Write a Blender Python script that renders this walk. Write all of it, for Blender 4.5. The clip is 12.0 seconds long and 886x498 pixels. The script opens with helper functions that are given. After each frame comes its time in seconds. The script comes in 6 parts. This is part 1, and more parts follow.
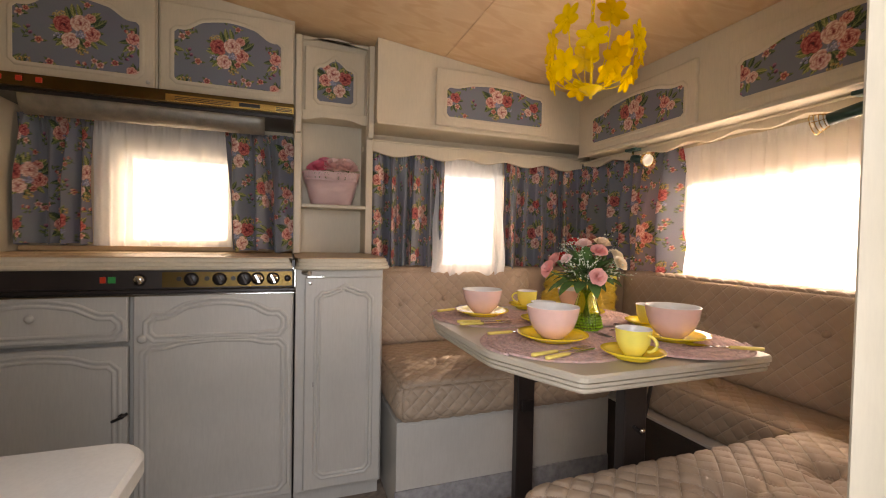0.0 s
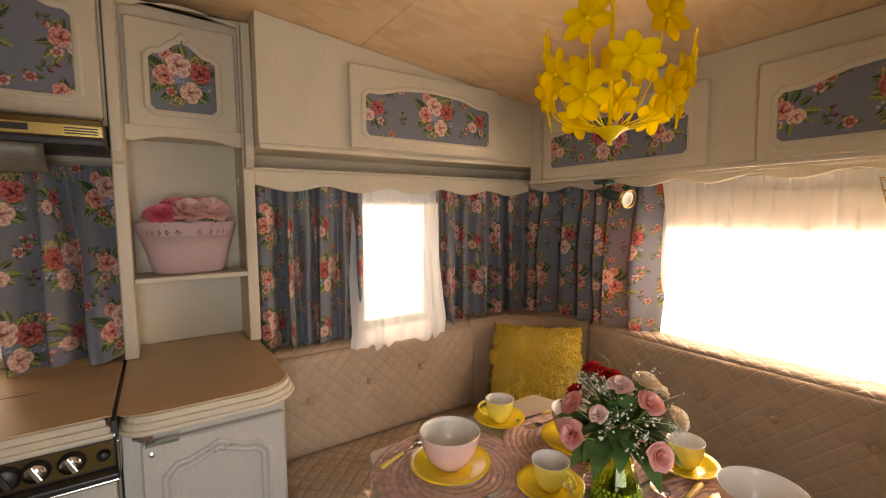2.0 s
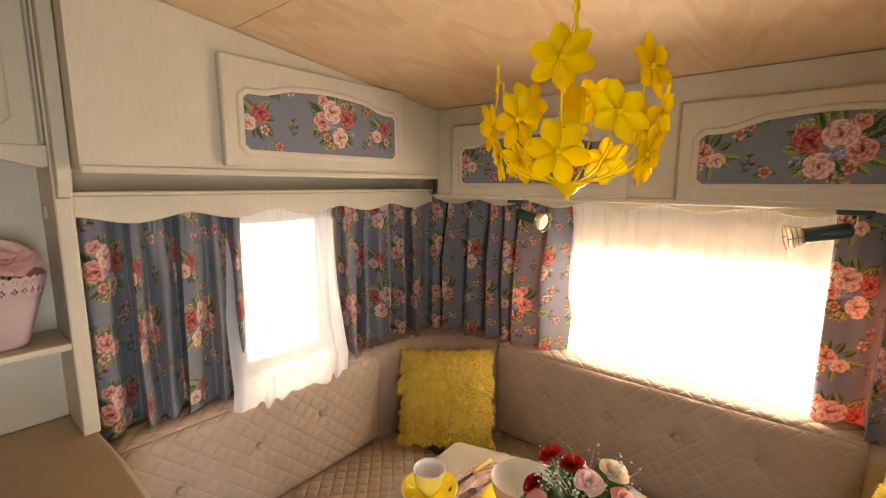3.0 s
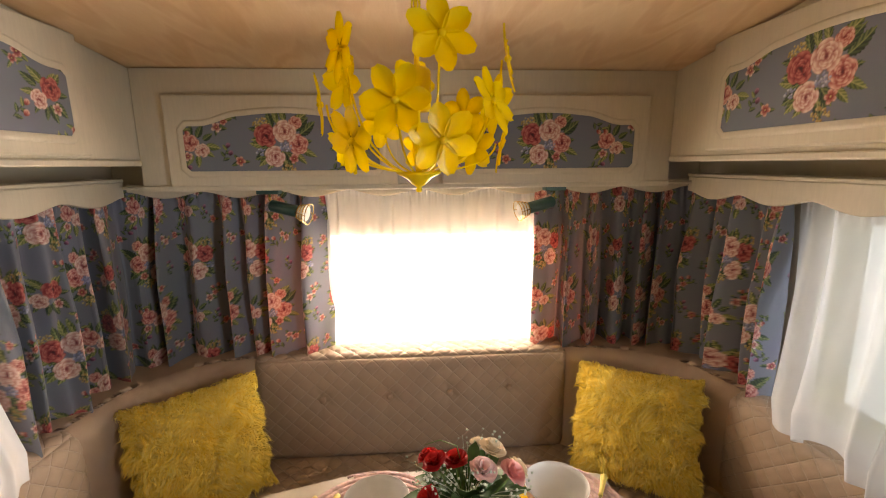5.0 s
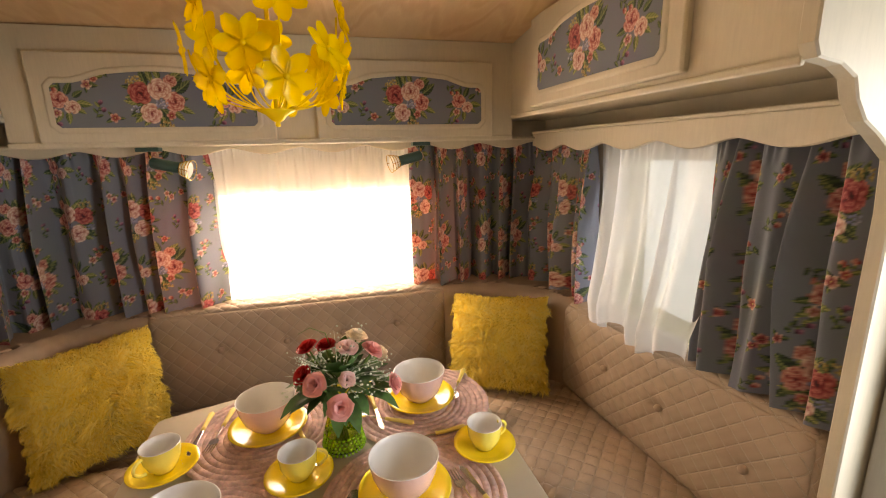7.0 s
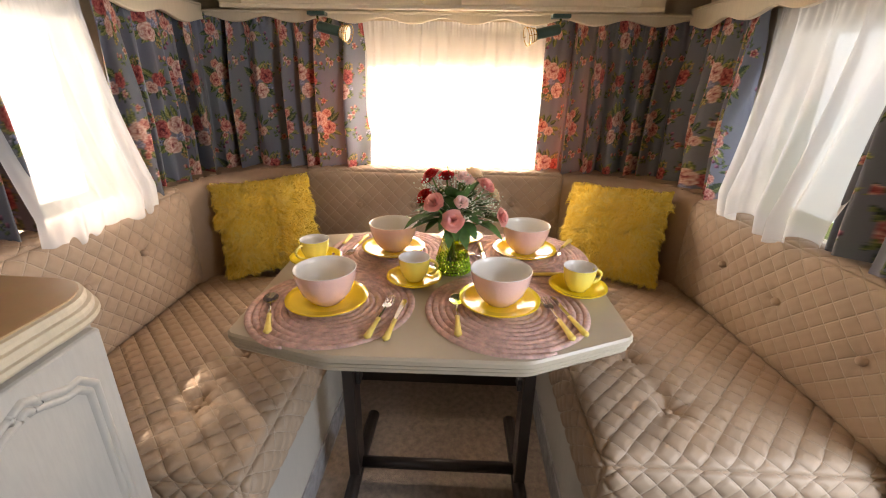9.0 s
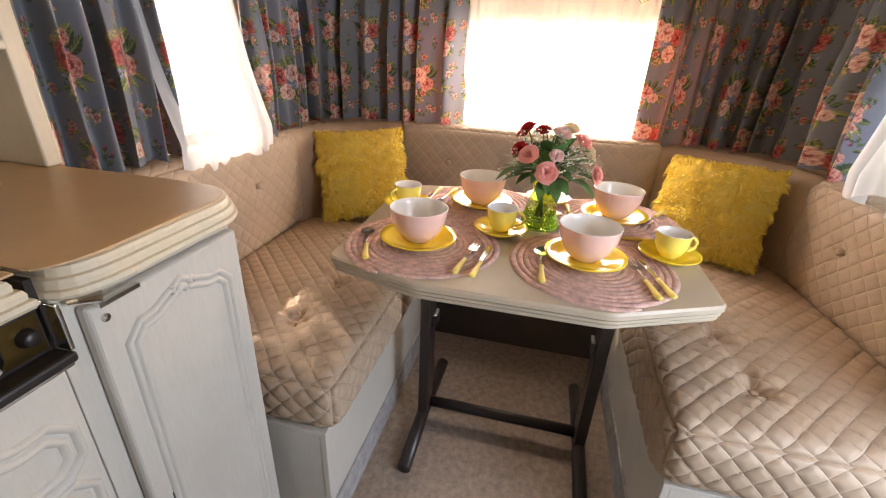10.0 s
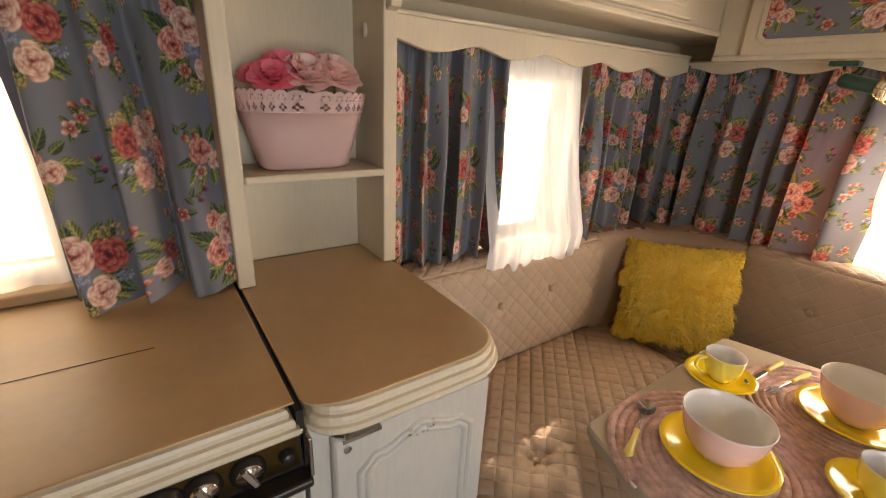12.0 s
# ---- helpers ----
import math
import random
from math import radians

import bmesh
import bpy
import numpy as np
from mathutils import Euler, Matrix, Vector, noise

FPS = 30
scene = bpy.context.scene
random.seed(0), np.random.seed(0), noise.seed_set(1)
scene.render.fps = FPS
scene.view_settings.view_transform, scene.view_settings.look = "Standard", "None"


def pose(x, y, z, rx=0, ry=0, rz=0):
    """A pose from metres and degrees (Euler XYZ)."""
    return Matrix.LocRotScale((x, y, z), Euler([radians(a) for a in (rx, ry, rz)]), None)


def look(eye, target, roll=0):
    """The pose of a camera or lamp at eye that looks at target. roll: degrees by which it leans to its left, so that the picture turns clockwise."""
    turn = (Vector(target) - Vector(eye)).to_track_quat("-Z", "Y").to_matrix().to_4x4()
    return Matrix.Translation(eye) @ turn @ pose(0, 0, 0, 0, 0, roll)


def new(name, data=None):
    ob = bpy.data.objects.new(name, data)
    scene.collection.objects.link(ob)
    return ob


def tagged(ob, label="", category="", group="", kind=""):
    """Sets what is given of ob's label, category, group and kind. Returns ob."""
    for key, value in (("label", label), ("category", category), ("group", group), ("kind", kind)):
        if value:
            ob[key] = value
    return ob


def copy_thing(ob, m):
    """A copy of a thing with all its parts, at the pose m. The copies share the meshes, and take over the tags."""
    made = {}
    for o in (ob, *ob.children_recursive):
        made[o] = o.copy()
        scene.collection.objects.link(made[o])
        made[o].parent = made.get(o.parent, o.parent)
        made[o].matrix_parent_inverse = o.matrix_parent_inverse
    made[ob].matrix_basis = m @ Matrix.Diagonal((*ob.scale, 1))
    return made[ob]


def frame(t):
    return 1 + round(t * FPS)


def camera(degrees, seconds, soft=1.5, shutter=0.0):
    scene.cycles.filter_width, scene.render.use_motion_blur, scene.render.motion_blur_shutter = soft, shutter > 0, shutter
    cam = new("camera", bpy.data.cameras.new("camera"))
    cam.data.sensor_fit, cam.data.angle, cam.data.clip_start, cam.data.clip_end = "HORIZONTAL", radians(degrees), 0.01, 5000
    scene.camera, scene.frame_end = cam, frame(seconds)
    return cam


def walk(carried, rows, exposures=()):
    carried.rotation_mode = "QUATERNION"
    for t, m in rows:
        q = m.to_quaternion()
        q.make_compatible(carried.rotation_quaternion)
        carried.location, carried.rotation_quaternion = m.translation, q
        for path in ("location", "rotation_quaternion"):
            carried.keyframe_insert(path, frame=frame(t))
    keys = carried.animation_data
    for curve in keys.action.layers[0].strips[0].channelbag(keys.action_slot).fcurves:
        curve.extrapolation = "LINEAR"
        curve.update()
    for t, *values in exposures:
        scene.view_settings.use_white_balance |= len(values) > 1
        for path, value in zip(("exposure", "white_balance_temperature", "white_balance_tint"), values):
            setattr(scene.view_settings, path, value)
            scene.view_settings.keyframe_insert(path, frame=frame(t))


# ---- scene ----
cam = camera(91.6, 12.0, soft=1.1)
PATH = [
    (0, (-0.109, 0.105, 1.016), (0.563, 1.988, 0.97), 1.1),
    (0.5, (-0.114, 0.244, 0.988), (0.586, 2.117, 0.953), 1.0),
    (1, (-0.058, 0.446, 1.007), (0.743, 2.278, 0.936), -0.2),
    (1.5, (-0.005, 0.623, 1.14), (0.968, 2.368, 1.042), -0.4),
    (2, (-0.004, 0.69, 1.336), (1.098, 2.35, 1.168), -0.4),
    (2.5, (-0.017, 0.819, 1.441), (1.324, 2.285, 1.214), -0.0),
    (2.7, (0.004, 0.865, 1.474), (1.42, 2.253, 1.216), 0.1),
    (4.3, (0.125, 1.236, 1.538), (2.057, 1.602, 1.173), -0.4),
    (4.5, (0.108, 1.262, 1.539), (2.064, 1.448, 1.168), -0.7),
    (5, (0.066, 1.27, 1.52), (2.024, 1.143, 1.135), -0.5),
    (5.5, (0.02, 1.215, 1.48), (1.946, 0.823, 1.107), -0.5),
    (6, (-0.059, 1.199, 1.45), (1.803, 0.577, 1.068), -0.3),
    (6.5, (-0.133, 1.161, 1.439), (1.737, 0.586, 1.024), -0.6),
    (6.7, (-0.151, 1.168, 1.429), (1.722, 0.616, 0.997), -1.1),
    (8.3, (-0.268, 1.185, 1.339), (1.652, 1.072, 0.79), -0.6),
    (8.5, (-0.277, 1.174, 1.304), (1.625, 1.094, 0.692), -0.3),
    (9, (-0.329, 1.173, 1.233), (1.531, 1.242, 0.501), 1.0),
    (9.5, (-0.384, 1.183, 1.194), (1.428, 1.415, 0.38), 2.5),
    (10, (-0.393, 1.201, 1.183), (1.378, 1.589, 0.338), 2.9),
    (10.5, (-0.376, 1.226, 1.202), (1.269, 1.976, 0.347), 3.1),
    (11, (-0.331, 1.232, 1.24), (1.108, 2.358, 0.427), 6.8),
    (11.5, (-0.276, 1.253, 1.286), (0.985, 2.629, 0.568), 5.3),
    (12, (-0.209, 1.268, 1.326), (0.874, 2.803, 0.639), 2.8),
]
EXPOSURES = [(0, 0.05, 9000, 27), (0.5, -0.02, 9000, 26), (1.2, -0.1, 9200, 26), (2, -0.05, 9500, 26), (2.7, 0.42, 9000, 23), (4.5, 0.25, 8500, 22), (5.0, 0.28, 8300, 20), (5.5, 0.6, 7900, 17), (6, 0.74, 8400, 19), (6.7, 0.46, 9300, 22), (8.5, 0.4, 8700, 22), (9.2, 0.58, 8100, 22), (10, 0.82, 7900, 22), (11, 0.62, 8600, 24), (12, 0.32, 9100, 23)]
walk(cam, [(t, look(eye, target, roll)) for t, eye, target, roll in PATH], EXPOSURES)

# ---- world, sun, large lights ----
world = bpy.data.worlds.new("world")
scene.world = world
world.use_nodes = True
wn = world.node_tree
sky = wn.nodes.new("ShaderNodeTexSky")
sky.sky_type = "NISHITA"
sky.sun_disc = False
SUN_DIR = Vector((0.42, 0.50, 0.60)).normalized()
sky.sun_elevation = math.asin(SUN_DIR.z)
sky.sun_rotation = math.atan2(SUN_DIR.x, SUN_DIR.y)
wn.nodes["Background"].inputs[1].default_value = 0.12
wn.links.new(sky.outputs[0], wn.nodes["Background"].inputs[0])
sun = new("sun", bpy.data.lights.new("sun", "SUN"))
sun.data.energy = 5.0
sun.data.angle = radians(0.5)
sun.data.color = (1.0, 0.93, 0.82)
sun.matrix_world = look(SUN_DIR * 20, (0, 0, 0))


def window_light(name, origin, target, w, h, watts, colour):
    lamp = new(name, bpy.data.lights.new(name, "AREA"))
    lamp.data.shape, lamp.data.size, lamp.data.size_y = "RECTANGLE", w, h
    lamp.data.energy, lamp.data.color = watts, colour
    lamp.matrix_world = look(origin, target)
    return lamp


END, YL, YR, MID = 1.60, 2.28, 0.23, 1.255
window_light("daylight_end", (END + 0.12, 1.22, 1.10), (0, 1.22, 1.02), 1.02, 0.56, 36, (1.0, 0.96, 0.91))
window_light("daylight_left", (0.84, YL + 0.12, 1.12), (0.84, 0, 1.05), 0.36, 0.50, 2.2, (0.92, 0.95, 1.0))
window_light("daylight_right", (0.86, YR - 0.12, 1.12), (0.86, 3, 1.05), 0.42, 0.50, 0.8, (0.62, 0.80, 1.0))
window_light("daylight_kitchen", (-0.57, YL + 0.12, 1.16), (-0.57, 0, 1.1), 0.40, 0.38, 3.0, (1.0, 0.93, 0.78))
window_light("daylight_door", (-0.20, YR - 0.30, 1.0), (0.45, 1.5, 0.42), 0.60, 1.2, 19, (0.60, 0.78, 1.0))


# ---- materials ----
def nodes_of(name):
    m = bpy.data.materials.new(name)
    m.use_nodes = True
    return m, m.node_tree, m.node_tree.nodes["Principled BSDF"]


def ramp(t, fac, stops):
    r = t.nodes.new("ShaderNodeValToRGB")
    while len(r.color_ramp.elements) < len(stops):
        r.color_ramp.elements.new(0.5)
    for e, (p, c) in zip(r.color_ramp.elements, stops):
        e.position, e.color = p, (*c, 1) if len(c) == 3 else c
    if fac is not None:
        t.links.new(fac, r.inputs[0])
    return r


def noise_tex(t, vec, scale, detail=4, rough=0.55):
    n = t.nodes.new("ShaderNodeTexNoise")
    n.inputs["Scale"].default_value = scale
    n.inputs["Detail"].default_value = detail
    n.inputs["Roughness"].default_value = rough
    if vec is not None:
        t.links.new(vec, n.inputs["Vector"])
    return n


def math_node(t, op, a, b=None, clamp=False):
    n = t.nodes.new("ShaderNodeMath")
    n.operation = op
    n.use_clamp = clamp
    for i, v in enumerate((a, b)):
        if v is None:
            continue
        if isinstance(v, (int, float)):
            n.inputs[i].default_value = v
        else:
            t.links.new(v, n.inputs[i])
    return n.outputs[0]


def mix(t, fac, a, b, mode="MIX"):
    n = t.nodes.new("ShaderNodeMix")
    n.data_type = "RGBA"
    n.blend_type = mode
    for sock, v in ((n.inputs["Factor"], fac), (n.inputs["A"], a), (n.inputs["B"], b)):
        if isinstance(v, tuple):
            sock.default_value = (*v, 1)
        elif isinstance(v, (int, float)):
            sock.default_value = v
        else:
            t.links.new(v, sock)
    return n.outputs["Result"]


def bump(t, bsdf, height, strength, distance=0.002):
    b = t.nodes.new("ShaderNodeBump")
    b.inputs["Strength"].default_value = strength
    b.inputs["Distance"].default_value = distance
    t.links.new(height, b.inputs["Height"])
    t.links.new(b.outputs[0], bsdf.inputs["Normal"])


def simple(name, colour, rough=0.5, metal=0.0, var=0.12, scale=6.0, fine=90.0, relief=0.12, vary=0.0, coat=0.0):
    m, t, b = nodes_of(name)
    co = t.nodes.new("ShaderNodeTexCoord").outputs["Object"]
    n1, n2 = noise_tex(t, co, scale), noise_tex(t, co, fine, 3)
    dark = tuple(c * (1 - var) for c in colour)
    light = tuple(min(1, c * (1 + var * 0.6)) for c in colour)
    c = ramp(t, n1.outputs[0], [(0.3, dark), (0.7, light)]).outputs[0]
    c = mix(t, 0.25 * var * 4, c, n2.outputs["Color"], "SOFT_LIGHT")
    if vary:
        info = t.nodes.new("ShaderNodeObjectInfo")
        hs = t.nodes.new("ShaderNodeHueSaturation")
        t.links.new(math_node(t, "ADD", math_node(t, "MULTIPLY", info.outputs["Random"], vary), 1 - vary / 2), hs.inputs["Value"])
        t.links.new(c, hs.inputs["Color"])
        c = hs.outputs[0]
    t.links.new(c, b.inputs["Base Color"])
    r = ramp(t, n1.outputs[0], [(0.2, (rough * 0.85,) * 3), (0.8, (min(1, rough * 1.15),) * 3)])
    t.links.new(r.outputs[0], b.inputs["Roughness"])
    b.inputs["Metallic"].default_value = metal
    b.inputs["Coat Weight"].default_value = coat
    if relief:
        bump(t, b, n2.outputs[0], relief, 0.001)
    return m


def wood_paint(name, colour, rough=0.45):
    """Brushed paint over wood: fine streaks, worn patches."""
    m, t, b = nodes_of(name)
    co = t.nodes.new("ShaderNodeTexCoord").outputs["Object"]
    mp = t.nodes.new("ShaderNodeMapping")
    mp.inputs["Scale"].default_value = (1, 1, 0.12)
    t.links.new(co, mp.inputs[0])
    streak = noise_tex(t, mp.outputs[0], 160, 4, 0.7)
    blot = noise_tex(t, co, 3.5, 5)
    c = ramp(t, blot.outputs[0], [(0.3, tuple(x * 0.9 for x in colour)), (0.75, tuple(min(1, x * 1.06) for x in colour))]).outputs[0]
    c = mix(t, ramp(t, streak.outputs[0], [(0.35, (0.22,) * 3), (0.6, (0, 0, 0))]).outputs[0], c, tuple(x * 0.72 for x in colour))
    t.links.new(c, b.inputs["Base Color"])
    t.links.new(ramp(t, blot.outputs[0], [(0.2, (rough * 0.8,) * 3), (0.8, (rough * 1.2,) * 3)]).outputs[0], b.inputs["Roughness"])
    bump(t, b, streak.outputs[0], 0.15, 0.0006)
    return m


def plywood(name):
    m, t, b = nodes_of(name)
    co = t.nodes.new("ShaderNodeTexCoord").outputs["Object"]
    mp = t.nodes.new("ShaderNodeMapping")
    mp.inputs["Scale"].default_value = (0.9, 6.0, 1)
    mp.inputs["Rotation"].default_value = (0, 0, radians(90))
    t.links.new(co, mp.inputs[0])
    warp = noise_tex(t, mp.outputs[0], 1.6, 3)
    w = t.nodes.new("ShaderNodeTexWave")
    w.wave_type, w.bands_direction = "BANDS", "Y"
    w.inputs["Scale"].default_value = 1.3
    w.inputs["Distortion"].default_value = 9.0
    w.inputs["Detail"].default_value = 3
    w.inputs["Detail Scale"].default_value = 1.2
    t.links.new(mp.outputs[0], w.inputs[0])
    fine = noise_tex(t, mp.outputs[0], 45, 4)
    c = ramp(t, w.outputs[0], [(0.0, (0.74, 0.50, 0.28)), (0.6, (0.80, 0.57, 0.34)), (1.0, (0.66, 0.40, 0.20))]).outputs[0]
    c = mix(t, 0.25, c, ramp(t, fine.outputs[0], [(0.3, (0.66, 0.44, 0.25)), (0.7, (0.86, 0.66, 0.43))]).outputs[0])
    c = mix(t, 0.3, c, ramp(t, warp.outputs[0], [(0.3, (0.72, 0.46, 0.24)), (0.7, (0.85, 0.63, 0.40))]).outputs[0])
    t.links.new(c, b.inputs["Base Color"])
    b.inputs["Roughness"].default_value = 0.5
    bump(t, b, fine.outputs[0], 0.08, 0.0006)
    return m


PRINT_W, PRINT_H, PRINT_RES = 0.42, 0.36, 0.0009


def paint_print():
    """One repeat of the rose print as an array of linear colours; alpha 0 where the ground shows."""
    rnd = random.Random(77)
    nx, ny = int(PRINT_W / PRINT_RES), int(PRINT_H / PRINT_RES)
    art = np.zeros((ny, nx, 4))

    def stamp(cx, cy, reach, fn):
        n = int(reach / PRINT_RES) + 2
        ix, iy = int(cx / PRINT_RES), int(cy / PRINT_RES)
        gx, gy = np.arange(ix - n, ix + n + 1), np.arange(iy - n, iy + n + 1)
        X, Y = np.meshgrid(gx * PRINT_RES - cx, gy * PRINT_RES - cy)
        alpha, colour = fn(X, Y)
        alpha = np.clip(alpha, 0, 1)[..., None]
        at = np.ix_(gy % ny, gx % nx)
        old = art[at]
        art[at] = np.concatenate((old[..., :3] * (1 - alpha) + colour * alpha, old[..., 3:] + (1 - old[..., 3:]) * alpha), axis=-1)

    def soft(d, w=0.0009):
        return np.clip(0.5 - d / w, 0, 1)

    def blend(f, *stops):
        pos = [p for p, _ in stops]
        return np.stack([np.interp(f, pos, [c[k] for _, c in stops]) for k in range(3)], axis=-1)

    def petal(cx, cy, ang, length, width, dark, mid, light):
        """A rounded petal seen from its root at cx, cy, paler to the rim, with a darker fold."""
        ca, sa, bend, streak = math.cos(ang), math.sin(ang), rnd.uniform(-0.3, 0.3), rnd.uniform(0, 6.28)

        def fn(X, Y):
            u, v = (X * ca + Y * sa) / length, (Y * ca - X * sa) / width
            v = v + bend * u * (1 - u)
            r = ((u - 0.52) / 0.52) ** 2 + (v / (0.62 + 0.38 * np.clip(u, 0, 1))) ** 2
            f = np.clip(u * 0.85 + 0.07 * np.sin(7 * v + streak) + 0.18 * (v > bend) * np.abs(v), 0, 1)
            f = np.where(r > 0.86, f * 0.72, f)
            return soft((np.sqrt(r) - 1) * 0.5 * min(length, width)), blend(f, (0.22, dark), (0.55, mid), (0.86, light))
        stamp(cx, cy, length * 1.25, fn)

    def leaf(cx, cy, ang, length, width, tone):
        ca, sa, bend = math.cos(ang), math.sin(ang), rnd.uniform(-0.35, 0.35)
        dark, mid, light = ((0.008, 0.020, 0.010), (0.045, 0.085, 0.026), (0.22, 0.26, 0.09)) if tone < 0.55 else ((0.03, 0.055, 0.012), (0.15, 0.19, 0.045), (0.42, 0.40, 0.15))

        def fn(X, Y):
            u, v = (X * ca + Y * sa) / length, (Y * ca - X * sa) / width
            v = v + bend * u * u
            edge = np.abs(v) - 0.95 * np.sqrt(np.clip(u, 0, 1)) * np.clip(1 - u, 0, 1) ** 0.85 * 1.7 - 0.06 * np.sin(u * 46)
            f = np.where(v > 0, 0.62, 0.30) + 0.22 * np.sin(26 * (u - np.abs(v) * 0.5)) - 0.3 * (np.abs(v) > 0.55)
            f = np.where(np.abs(v) < 0.07, 0.95, f)
            return soft(edge * width) * (u > 0) * (u < 1), blend(f, (0.05, dark), (0.5, mid), (1.0, light))
        stamp(cx, cy, length * 1.15, fn)

    def stem(x0, y0, x1, y1, w=0.0010):
        L = math.hypot(x1 - x0, y1 - y0)
        ca, sa, bow = (x1 - x0) / L, (y1 - y0) / L, rnd.uniform(-0.2, 0.2)

        def fn(X, Y):
            u, v = X * ca + Y * sa, Y * ca - X * sa
            return soft(np.abs(v - bow * u * (1 - u / L)) - w, 0.0010) * (u > 0) * (u < L), np.broadcast_to(np.array((0.045, 0.06, 0.025)), X.shape + (3,))
        stamp(x0, y0, L * 1.05, fn)

    PALE = ((0.25, 0.035, 0.036), (0.56, 0.27, 0.22), (0.80, 0.64, 0.53))
    PINK = ((0.17, 0.012, 0.016), (0.46, 0.11, 0.09), (0.76, 0.46, 0.37))
    RED = ((0.07, 0.004, 0.008), (0.30, 0.028, 0.030), (0.58, 0.18, 0.14))
    CORAL = ((0.24, 0.02, 0.018), (0.50, 0.15, 0.11), (0.74, 0.46, 0.36))
    PLUM = ((0.06, 0.012, 0.03), (0.20, 0.055, 0.11), (0.42, 0.20, 0.28))

    def rose(cx, cy, R, tones):
        turn = rnd.uniform(0, 6.28)
        hx, hy = cx + R * 0.10 * math.cos(turn), cy + R * 0.10 * math.sin(turn)
        for n, out, size, shift in ((5, 0.30, 0.74, 0.0), (5, 0.17, 0.64, 0.5), (4, 0.09, 0.50, 0.2), (3, 0.03, 0.38, 0.7), (2, 0.0, 0.26, 0.3)):
            for k in range(n):
                a = turn + 6.283 * (k + shift + rnd.uniform(-0.18, 0.18)) / n
                s = R * size * rnd.uniform(0.9, 1.12)
                petal(hx + R * out * math.cos(a), hy + R * out * math.sin(a), a, s, s * 0.82, *tones)
        stamp(hx, hy, R * 0.2, lambda X, Y: (soft(np.hypot(X, Y * 1.4) - R * 0.11, 0.0016), np.broadcast_to(np.array(tones[0]) * 0.7, X.shape + (3,))))

    def blossom(cx, cy, R, tones):
        t0 = rnd.uniform(0, 6.28)
        for k in range(5):
            a = t0 + 6.283 * k / 5 + rnd.uniform(-0.12, 0.12)
            petal(cx, cy, a, R * rnd.uniform(0.9, 1.1), R * 0.46, *tones)
        stamp(cx, cy, R * 0.3, lambda X, Y: (soft(np.hypot(X, Y) - R * 0.14), np.broadcast_to(np.array((0.60, 0.42, 0.16)), X.shape + (3,))))

    def grapes(cx, cy, R, n, hues):
        for _ in range(n):
            a, q = rnd.uniform(0, 6.28), R * rnd.random() ** 0.5
            r, hue = rnd.uniform(0.0022, 0.0034), np.array(rnd.choice(hues))
            stamp(cx + q * math.cos(a), cy + q * math.sin(a) * 0.7, 0.005, lambda X, Y: (soft(np.hypot(X, Y) - r), hue * (1 - 0.5 * np.clip(np.hypot(X + r * 0.4, Y - r * 0.4) / r, 0, 1.4)[..., None] ** 2 * 0.6)))

    YEL = ((0.52, 0.36, 0.12), (0.40, 0.27, 0.07), (0.62, 0.48, 0.20))
    LIL = ((0.34, 0.36, 0.52), (0.24, 0.27, 0.44), (0.52, 0.52, 0.64))

    def leaves_round(cx, cy, r0, n, lo, hi):
        for k in range(n):
            a = 6.283 * (k + rnd.uniform(-0.3, 0.3)) / n
            q = r0 * rnd.uniform(0.75, 1.1)
            L = rnd.uniform(lo, hi)
            leaf(cx + q * math.cos(a), cy + q * math.sin(a), a + rnd.uniform(-0.6, 0.6), L, L * rnd.uniform(0.30, 0.42), rnd.random())

    def bouquet(cx, cy, mirror):
        leaves_round(cx, cy, 0.052, 17, 0.034, 0.054)
        leaves_round(cx, cy, 0.026, 11, 0.030, 0.046)
        grapes(cx + mirror * 0.052, cy + 0.050, 0.022, 34, YEL)
        grapes(cx - mirror * 0.016, cy - 0.072, 0.019, 26, YEL)
        rose(cx - mirror * 0.040, cy + 0.054, 0.017, CORAL)
        rose(cx + mirror * 0.038, cy + 0.016, 0.029, RED)
        rose(cx - mirror * 0.044, cy - 0.004, 0.026, PINK)
        rose(cx + mirror * 0.018, cy - 0.040, 0.026, PALE)
        rose(cx - mirror * 0.008, cy + 0.030, 0.029, PALE)
        grapes(cx - mirror * 0.010, cy - 0.012, 0.017, 30, LIL)
        grapes(cx + mirror * 0.056, cy - 0.026, 0.014, 16, LIL)
        blossom(cx - mirror * 0.030, cy - 0.044, 0.013, CORAL)

    def pair(cx, cy, mirror, first, second):
        leaves_round(cx, cy, 0.026, 10, 0.028, 0.044)
        rose(cx + mirror * 0.014, cy + 0.012, 0.023, first)
        rose(cx - mirror * 0.018, cy - 0.012, 0.018, second)
        blossom(cx + mirror * 0.022, cy - 0.026, 0.012, PALE)

